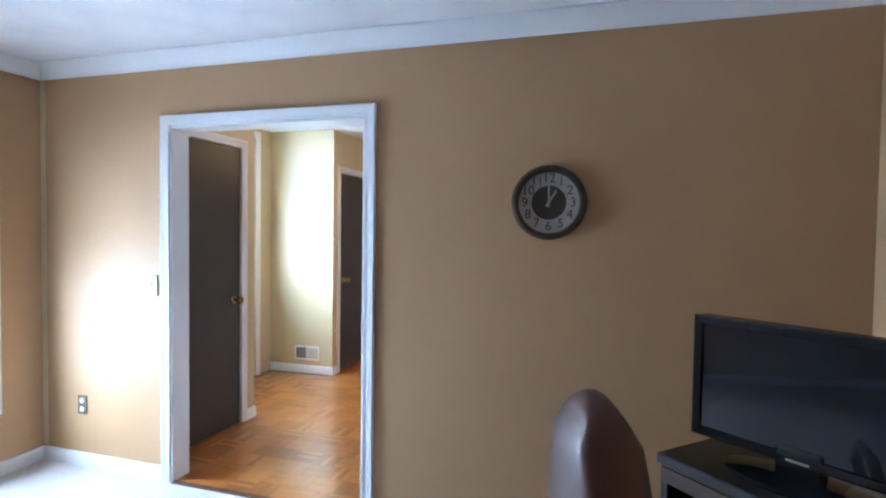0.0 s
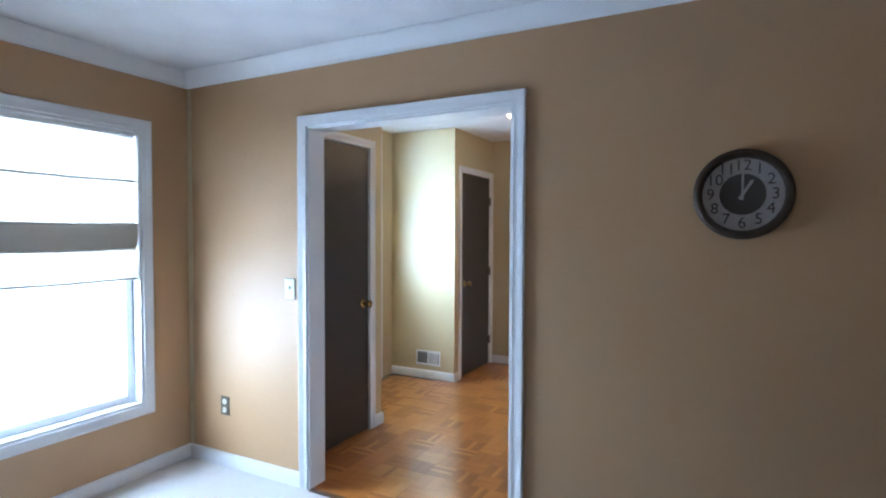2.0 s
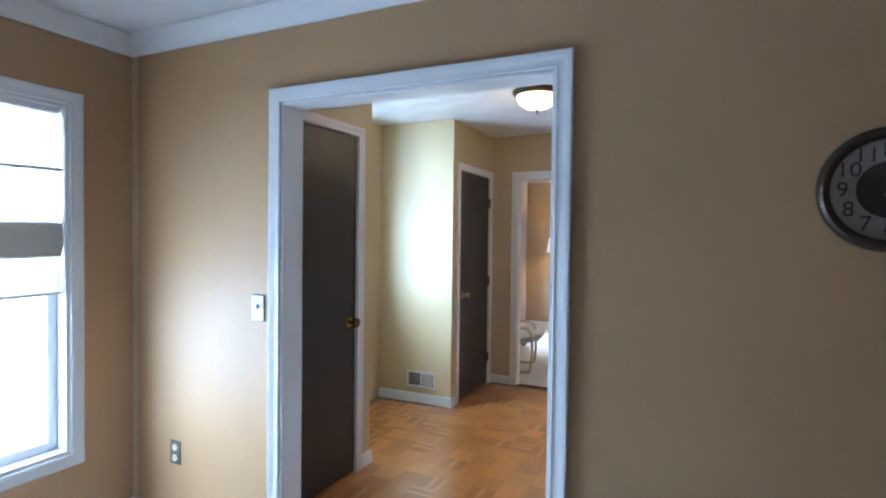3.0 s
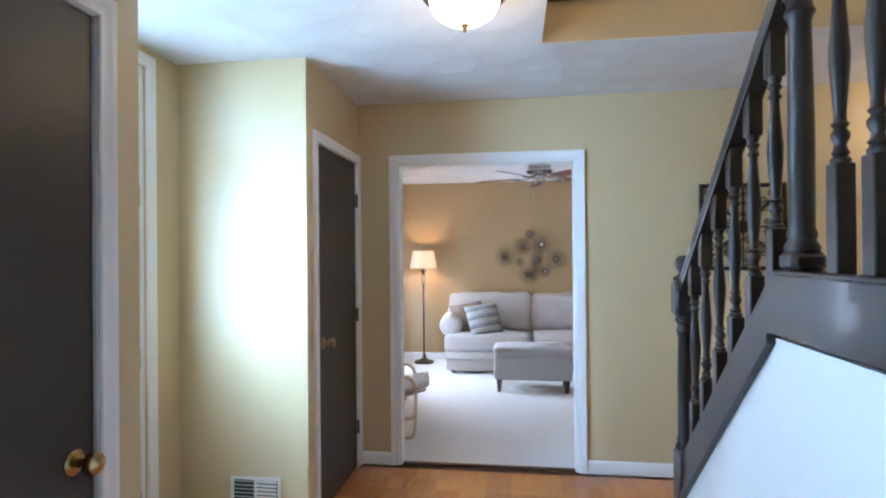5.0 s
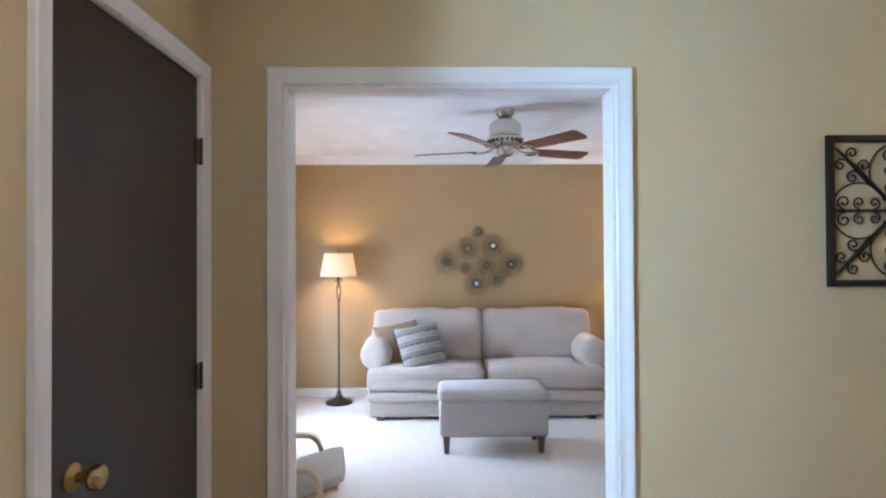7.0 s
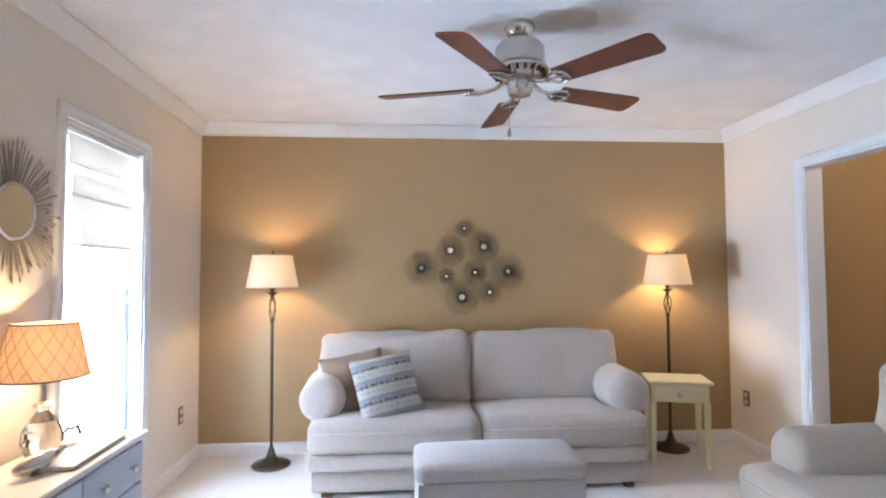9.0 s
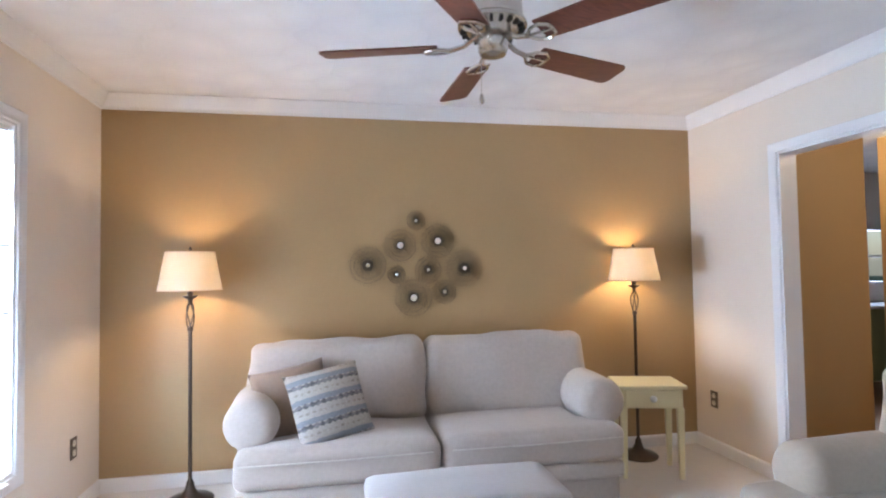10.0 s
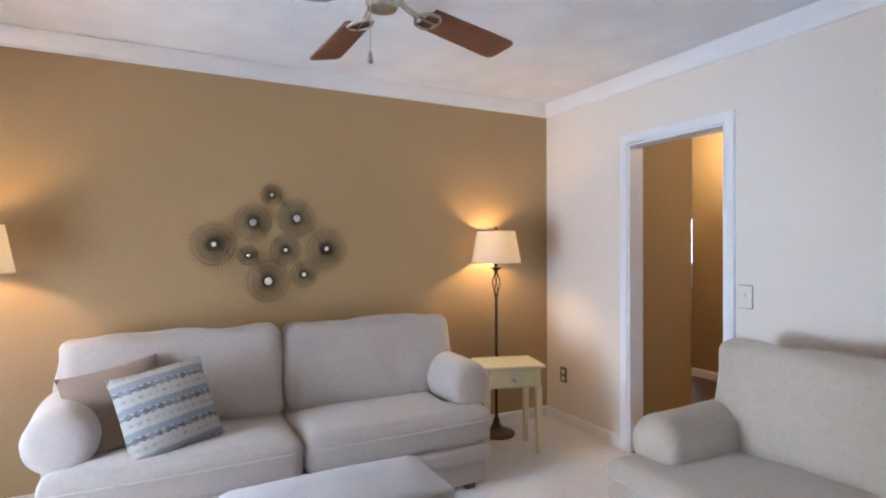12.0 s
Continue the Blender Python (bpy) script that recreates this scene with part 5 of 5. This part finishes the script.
for k in range(20):
    a = 2 * math.pi * k / 20
    bm = box((0.098, -0.005, -0.206), (0.121, 0.005, -0.192))
    bmesh.ops.transform(bm, matrix=pose(0, 0, -0.032, 0, 0, math.degrees(a)), verts=bm.verts)
    part("vent_slot", bm, M["black_fill"], fan, "dark vent slot")
part("switch_housing", lathe(bmesh.new(), [(0.05, -0.245), (0.056, -0.262), (0.056, -0.305), (0.048, -0.322), (0.02, -0.330), (0.0, -0.331)], 28), M["chrome"], fan, "", True)
for k in range(5):
    m = pose(0, 0, -0.290, 0, 0, 19.5 + 72 * k) @ pose(0, 0, 0, -12, 0, 0)
    bm = bmesh.new()
    L0, L1, w0, w1 = 0.205, 0.655, 0.056, 0.070
    pts = [(L0, -w0), (L1 - 0.03, -w1)] + [(L1 - 0.03 + 0.03 * math.sin(radians(a)), -w1 + 0.03 - 0.03 * math.cos(radians(a))) for a in (30, 60, 90)] + [(L1 - 0.03 + 0.03 * math.cos(radians(a)), w1 - 0.03 + 0.03 * math.sin(radians(a))) for a in (0, 30, 60, 90)] + [(L0, w0)]
    f = bm.faces.new([bm.verts.new((x, y, 0)) for x, y in pts])
    ext = bmesh.ops.extrude_face_region(bm, geom=[f])
    for v in ext["geom"]:
        if isinstance(v, bmesh.types.BMVert):
            v.co.z += 0.006
    bmesh.ops.transform(bm, matrix=m, verts=bm.verts)
    bl = part("blade", bm, M["blade"], fan, "reddish mahogany blade")
    bm = bmesh.new()
    tube(bm, [(0.05, 0, 0.045), (0.11, 0, 0.006), (0.16, 0, -0.006)], 0.010, 8)
    for sy in (-1, 1):
        tube(bm, [(0.15, 0, -0.006), (0.185, sy * 0.036, -0.008), (0.225, sy * 0.044, -0.008), (0.25, sy * 0.028, -0.008), (0.255, 0, -0.008)], 0.007, 6)
    tube(bm, [(0.15, 0, -0.006), (0.255, 0, -0.008)], 0.006, 6)
    bmesh.ops.transform(bm, matrix=m, verts=bm.verts)
    part("blade_iron", bm, M["chrome"], bl, "open scrolled nickel blade arm", True)
chain = bmesh.new()
tube(chain, [(-0.04, -0.035, -0.31), (-0.06, -0.055, -0.34), (-0.062, -0.056, -0.49)], 0.0014, 5)
pc = part("pull_chain", chain, M["chrome"], fan, "thin pull chain")
part("pull_weight", lathe(bmesh.new(), [(0.003, 0), (0.006, -0.008), (0.010, -0.03), (0.007, -0.036), (0, -0.038)], 12, (-0.062, -0.056, -0.488)), M["chrome"], pc, "", True)

# ---- dresser, table lamp and clutter ----
dy, dx0, dx1 = 4.80, XB + 0.026, -2.86
dres = thing("dresser", (dx1, dy, 0), "low grey-blue painted dresser with white top and round knobs", "dresser")
dd = dx1 - dx0
part("body", box((-dd + 0.01, -0.46, 0.06), (-0.012, 0.46, 0.605), 0.004), M["blue_paint"], dres)
part("top", box((-dd, -0.485, 0.605), (0.012, 0.485, 0.63), 0.006, 2), M["panel"], dres, "white painted top")
part("plinth", box((-dd + 0.02, -0.45, 0.0), (-0.03, 0.45, 0.06)), M["blue_paint"], dres)
for r, (z0, z1) in enumerate(((0.08, 0.245), (0.255, 0.42), (0.43, 0.592))):
    for a in (-0.45, 0.005):
        dr = part("drawer", box((-0.014, a, z0), (0.004, a + 0.445, z1), 0.004), M["blue_paint"], dres, "drawer front")
        for ky in (a + 0.11, a + 0.335):
            part("knob", lathe(bmesh.new(), [(0.006, 0), (0.006, 0.012), (0.014, 0.016), (0.016, 0.024), (0.010, 0.030), (0, 0.031)], 14, m=Matrix.Translation((0.004, ky, (z0 + z1) / 2)) @ pose(0, 0, 0, 0, 90, 0)), M["chrome"], dr, "nickel knob", True)

tl = thing("table_lamp", (-3.05, 4.88, 0.63), "table lamp with mercury-glass base and quilted tan shade, lit", "table lamp")
part("foot", lathe(bmesh.new(), [(0, 0), (0.06, 0), (0.06, 0.012), (0.03, 0.02), (0.0, 0.02)], 24), M["chrome"], tl, "", True)
part("body", lathe(bmesh.new(), [(0.03, 0.018), (0.055, 0.035), (0.068, 0.075), (0.062, 0.12), (0.04, 0.16), (0.02, 0.185), (0.018, 0.21)], 12), M["crystal"], tl, "faceted mercury-glass body")
part("cap", lathe(bmesh.new(), [(0.03, 0.205), (0.034, 0.212), (0.012, 0.222), (0.010, 0.33), (0, 0.33)], 18), M["chrome"], tl, "", True)
bm = lathe(bmesh.new(), [(0.145, 0.312), (0.106, 0.512)], 40)
bmesh.ops.delete(bm, geom=[f for f in bm.faces if len(f.verts) > 8], context="FACES_ONLY")
bmesh.ops.solidify(bm, geom=bm.faces, thickness=0.002)
part("shade", bm, M["shade_tan"], tl, "quilted tan drum shade", True)
for k in range(16):
    for hand in (-1, 1):
        pts = []
        for i in range(9):
            f = i / 8
            r = 0.1463 - 0.039 * f
            a = 2 * math.pi * k / 16 + hand * f * 0.95
            pts.append((r * math.cos(a), r * math.sin(a), 0.312 + 0.2 * f))
        part("quilt_cord", tube(bmesh.new(), pts, 0.0014, 4), M["sofa_tan"], tl)
for r, z in ((0.146, 0.313), (0.107, 0.511)):
    part("shade_trim", tube(bmesh.new(), [(r * math.cos(a), r * math.sin(a), z) for a in [2 * math.pi * i / 40 for i in range(40)]], 0.003, 6, True), M["leg_wood"], tl, "dark bound edge", True)
bulb("table_bulb", (-3.05, 4.88, 1.04), 10, 0.03)

# Pale board-like slab, given pages and covers like an album.
book = thing("book", (-2.945, 4.97, 0.63), "long thin pale board on the dresser, built as an album", "book", "", 2)
part("pages", box((-0.062, -0.195, 0.003), (0.058, 0.195, 0.015)), M["paper"], book)
part("cover", box((-0.065, -0.2, 0.0), (0.065, 0.2, 0.003)), M["sofa_tan"], book)
part("cover", box((-0.065, -0.2, 0.015), (0.065, 0.2, 0.018)), M["paper"], book)
bird = thing("figurine", (-2.98, 4.74, 0.63), "small silver bird-shaped figurine on the dresser", "figurine")
bm = rbox(bmesh.new(), (0.13, 0.055, 0.05), 0.024, (0.01, 0.004, 0.006), 8, pose(0, 0, 0.045, 0, -12, 60))
tube(bm, [(0.02, 0.05, 0.05), (0.035, 0.08, 0.07), (0.045, 0.09, 0.075)], [0.02, 0.014, 0.004], 8)
lathe(bm, [(0.022, 0), (0.022, 0.006), (0.006, 0.012), (0.006, 0.03)], 12)
part("bird", bm, M["chrome"], bird, "", True)
bag = thing("tray", (-3.09, 5.11, 0.63), "white dish with a dark curved handle on the dresser", "tray")
part("dish", lathe(bmesh.new(), [(0, 0), (0.07, 0), (0.09, 0.022), (0.086, 0.022), (0.066, 0.005), (0, 0.005)], 28), M["white_ceramic"], bag, "", True)
part("handle", tube(bmesh.new(), [(-0.0, -0.085, 0.02), (0, -0.06, 0.055), (0, -0.03, 0.05), (0, 0.0, 0.062), (0, 0.03, 0.05), (0, 0.06, 0.055), (0, 0.085, 0.02)], 0.006, 8), M["black_metal"], bag, "dark curved handle", True)

# ---- sunburst mirror and wire flower ----
sun = thing("sunburst_mirror", (XB, 4.90, 1.56), "round sunburst mirror with silvery leaf rays", "mirror")
out = pose(0, 0, 0, 0, 90, 0)
part("glass", lathe(bmesh.new(), [(0, 0.014), (0.100, 0.014), (0.100, 0.022), (0, 0.023)], 40, m=out), M["mirror"], sun, "round mirror glass")
part("rim", lathe(bmesh.new(), [(0.098, 0.0), (0.112, 0.0), (0.113, 0.022), (0.106, 0.028), (0.099, 0.024), (0.098, 0.0)], 40, m=out, caps=False), M["chrome"], sun, "thin silver rim", True)
rng = random.Random(5)
bm = bmesh.new()
for k in range(110):
    a = 2 * math.pi * k / 110 + rng.uniform(-0.02, 0.02)
    r1 = rng.uniform(0.19, 0.275)
    z = rng.uniform(0.006, 0.03)
    c, s = math.cos(a), math.sin(a)
    tube(bm, [(0.01, 0.105 * c, 0.105 * s), (z, r1 * c, r1 * s)], 0.0022, 4)
    w = rng.uniform(0.009, 0.014)
    ln = rng.uniform(0.03, 0.05)
    p = [(z, (r1 + da) * c - dbb * s, (r1 + da) * s + dbb * c) for da, dbb in ((-ln * 0.6, 0), (0, w / 2), (ln * 0.5, 0), (0, -w / 2))]
    f = bm.faces.new([bm.verts.new(q) for q in p])
    bmesh.ops.solidify(bm, geom=[f], thickness=0.002)
tagged(part("leaf_rays", bm, M["silver_leaf"], sun, "silvery leaf-tipped rays"), kind="stuff")

flower = thing("wire_flower", (XR, 4.32, 1.365), "wire flower of open looped petals on the cream wall", "wall art")
for k in range(10):
    a = 2 * math.pi * (k + 0.5) / 10
    pts = []
    for i in range(20):
        f = 2 * math.pi * i / 20
        u, v = 0.185 - 0.095 * math.cos(f), 0.034 * math.sin(f) * (1.3 if math.cos(f) < 0 else 1)
        pts.append((-0.012, u * math.cos(a) - v * math.sin(a), u * math.sin(a) + v * math.cos(a)))
    part("petal", tube(bmesh.new(), pts, 0.003, 6, True), M["black_metal"], flower, "looped wire petal", True)
part("hub", lathe(bmesh.new(), [(0, 0), (0.085, 0.006), (0.094, 0.012), (0.08, 0.016), (0, 0.02)], 28, m=pose(0, 0, 0, 0, -90, 0)), M["chrome"], flower, "", True)

# ---- bentwood footstool ----
st = thing("bentwood_footstool", (-2.528, 3.953, 0), "bent birch footstool with an off-white cushion", "footstool", "", 10.5)
for sy in (-0.235, 0.235):
    pts = [(-0.30, sy, 0.02), (0.20, sy, 0.015), (0.262, sy, 0.025), (0.28, sy, 0.07), (0.29, sy, 0.25), (0.282, sy, 0.40), (0.245, sy, 0.465), (0.17, sy, 0.482), (-0.10, sy, 0.482), (-0.30, sy, 0.46)]
    fine = []
    for i in range(len(pts) - 1):
        p0, p1, p2, p3 = (Vector(pts[max(0, min(len(pts) - 1, i + o))]) for o in (-1, 0, 1, 2))
        for q in range(5):
            u = q / 5
            fine.append(0.5 * ((2 * p1) + (p2 - p0) * u + (2 * p0 - 5 * p1 + 4 * p2 - p3) * u * u + (3 * p1 - p0 - 3 * p2 + p3) * u ** 3))
    fine.append(Vector(pts[-1]))
    bm = bmesh.new()
    rows = []
    for i, p in enumerate(fine):
        t = (fine[min(i + 1, len(fine) - 1)] - fine[max(i - 1, 0)]).normalized()
        nrm = Vector((0, 1, 0)).cross(t)
        rows.append([bm.verts.new(p + Vector((0, dyy, 0)) + nrm * o) for dyy, o in ((-0.027, -0.011), (0.027, -0.011), (0.027, 0.011), (-0.027, 0.011))])
    for a, b in zip(rows, rows[1:]):
        for j in range(4):
            bm.faces.new([a[j], a[(j + 1) % 4], b[(j + 1) % 4], b[j]])
    bm.faces.new(rows[0][::-1])
    bm.faces.new(rows[-1])
    part("side_frame", bm, M["birch"], st, "bent birch side loop", True)
for x, z in ((-0.2, 0.19), (0.2, 0.30)):
    part("cross_rail", box((x - 0.02, -0.21, z - 0.012), (x + 0.02, 0.21, z + 0.012), 0.003), M["birch"], st)
part("slat_base", soft((0.62, 0.42, 0.02), 0.008, (0, 0, 0), 4, pose(0.07, 0, 0.285, 0, -15, 0)), M["birch"], st)
part("cushion", soft((0.66, 0.41, 0.05), 0.022, (0.004, 0.004, 0.006), 12, pose(0.075, 0, 0.325, 0, -15, 0), 0.003), M["cushion"], st, "off-white quilted cushion", True)

# ---- hall and kitchen glimpsed through the opening ----
can = thing("downlight", (2.85, 6.96, H), "recessed ceiling downlight, switched on", "downlight")
part("ring", lathe(bmesh.new(), [(0.062, 0), (0.085, 0), (0.083, -0.006), (0.064, -0.008), (0.062, 0)], 28, caps=False), M["trim"], can, "white trim ring", True)
part("lens", lathe(bmesh.new(), [(0.0, -0.001), (0.062, -0.001), (0.06, -0.004), (0, -0.005)], 24), M["can"], can, "glowing lens")
# Second downlight and its bulb are unseen, added to brighten the partition's front.
copy_thing(can, Matrix.Translation((2.0, 4.9, H)))
bulb("downlight_lamp", (2.0, 4.9, H - 0.12), 24, 0.05, (1.0, 0.78, 0.5))
bulb("downlight_lamp", (2.55, 6.75, H - 0.15), 30, 0.05, (1.0, 0.78, 0.5))
kw = thing("window_3", (4.7, 8.8, 1.05), "bright kitchen window with white bars", "window")
tagged(kw, kind="structure")
bm = bmesh.new()
for a, b in (((-0.5, -0.02, 0), (-0.44, 0.1, 1.3)), ((0.44, -0.02, 0), (0.5, 0.1, 1.3)), ((-0.44, -0.02, 0), (0.44, 0.1, 0.06)), ((-0.44, -0.02, 1.24), (0.44, 0.1, 1.3)), ((-0.44, 0.02, 0.62), (0.44, 0.06, 0.67)), ((-0.02, 0.03, 0.06), (0.02, 0.055, 1.24))):
    bx(bm, a, b, 0.003)
bmesh.ops.scale(bm, vec=(1, 1, 0.7 / 1.3), verts=bm.verts)
part("window_frame", bm, M["trim"], kw, "white painted bars")
cab = thing("kitchen_cabinet", (4.7, 8.79, 0), "sage green kitchen cabinet under the window", "cabinet")
part("body", box((-0.8, -0.55, 0.0), (0.8, 0.0, 0.80), 0.004), M["green"], cab)
part("worktop", box((-0.82, -0.58, 0.80), (0.82, 0.0, 0.835), 0.004), M["panel"], cab)

# ---- parquet, block by block ----
BL = 0.152
base_mesh = []
for turn in (0, 1):
    bm = bmesh.new()
    w = BL / 5
    for k in range(5):
        a, b = -BL / 2 + w * k + 0.0004, -BL / 2 + w * (k + 1) - 0.0004
        p, q = -BL / 2 + 0.0005, BL / 2 - 0.0005
        bx(bm, *(((p, a, -0.008), (q, b, 0.0)) if not turn else ((a, p, -0.008), (b, q, 0.0))))
    base_mesh.append(mesh_of("parquet_block", bm, M["parquet"]))
pq = tagged(new("floor_parquet"), "orange oak finger-block parquet floor", "floor", kind="structure")
rest = bmesh.new()
count = 0
for i in range(40):
    for j in range(21):
        x, y = XB + 0.06 + BL * (i + 0.5), 0.018 + BL * (j + 0.5)
        if x > 2.48 or y > YB + 0.03:
            continue
        near = -2.5 < x < -0.45 and count < 300
        if x < XC - 0.05 and (y < 1.05 or y > 2.35):
            continue
        if near:
            ob = new("parquet_block", base_mesh[(i + j) % 2])
            ob.parent = pq
            ob.location = (x, y, 0.0005 * ((i * 7 + j * 3) % 3) / 3)
            count += 1
        else:
            w = BL / 5
            for k in range(5):
                a, b = -BL / 2 + w * k + 0.0004, -BL / 2 + w * (k + 1) - 0.0004
                p, q = -BL / 2 + 0.0005, BL / 2 - 0.0005
                c = ((p, a), (q, a), (q, b), (p, b)) if (i + j) % 2 == 0 else ((a, p), (b, p), (b, q), (a, q))
                top = [rest.verts.new((x + u, y + v, 0)) for u, v in c]
                low = [rest.verts.new((x + u, y + v, -0.008)) for u, v in c]
                rest.faces.new(top)
                for e in range(4):
                    rest.faces.new([top[e], low[e], low[(e + 1) % 4], top[(e + 1) % 4]])
ob = new("parquet_field", mesh_of("parquet_field", rest, M["parquet"], False, False))
ob.parent = pq
tagged(ob, kind="stuff")
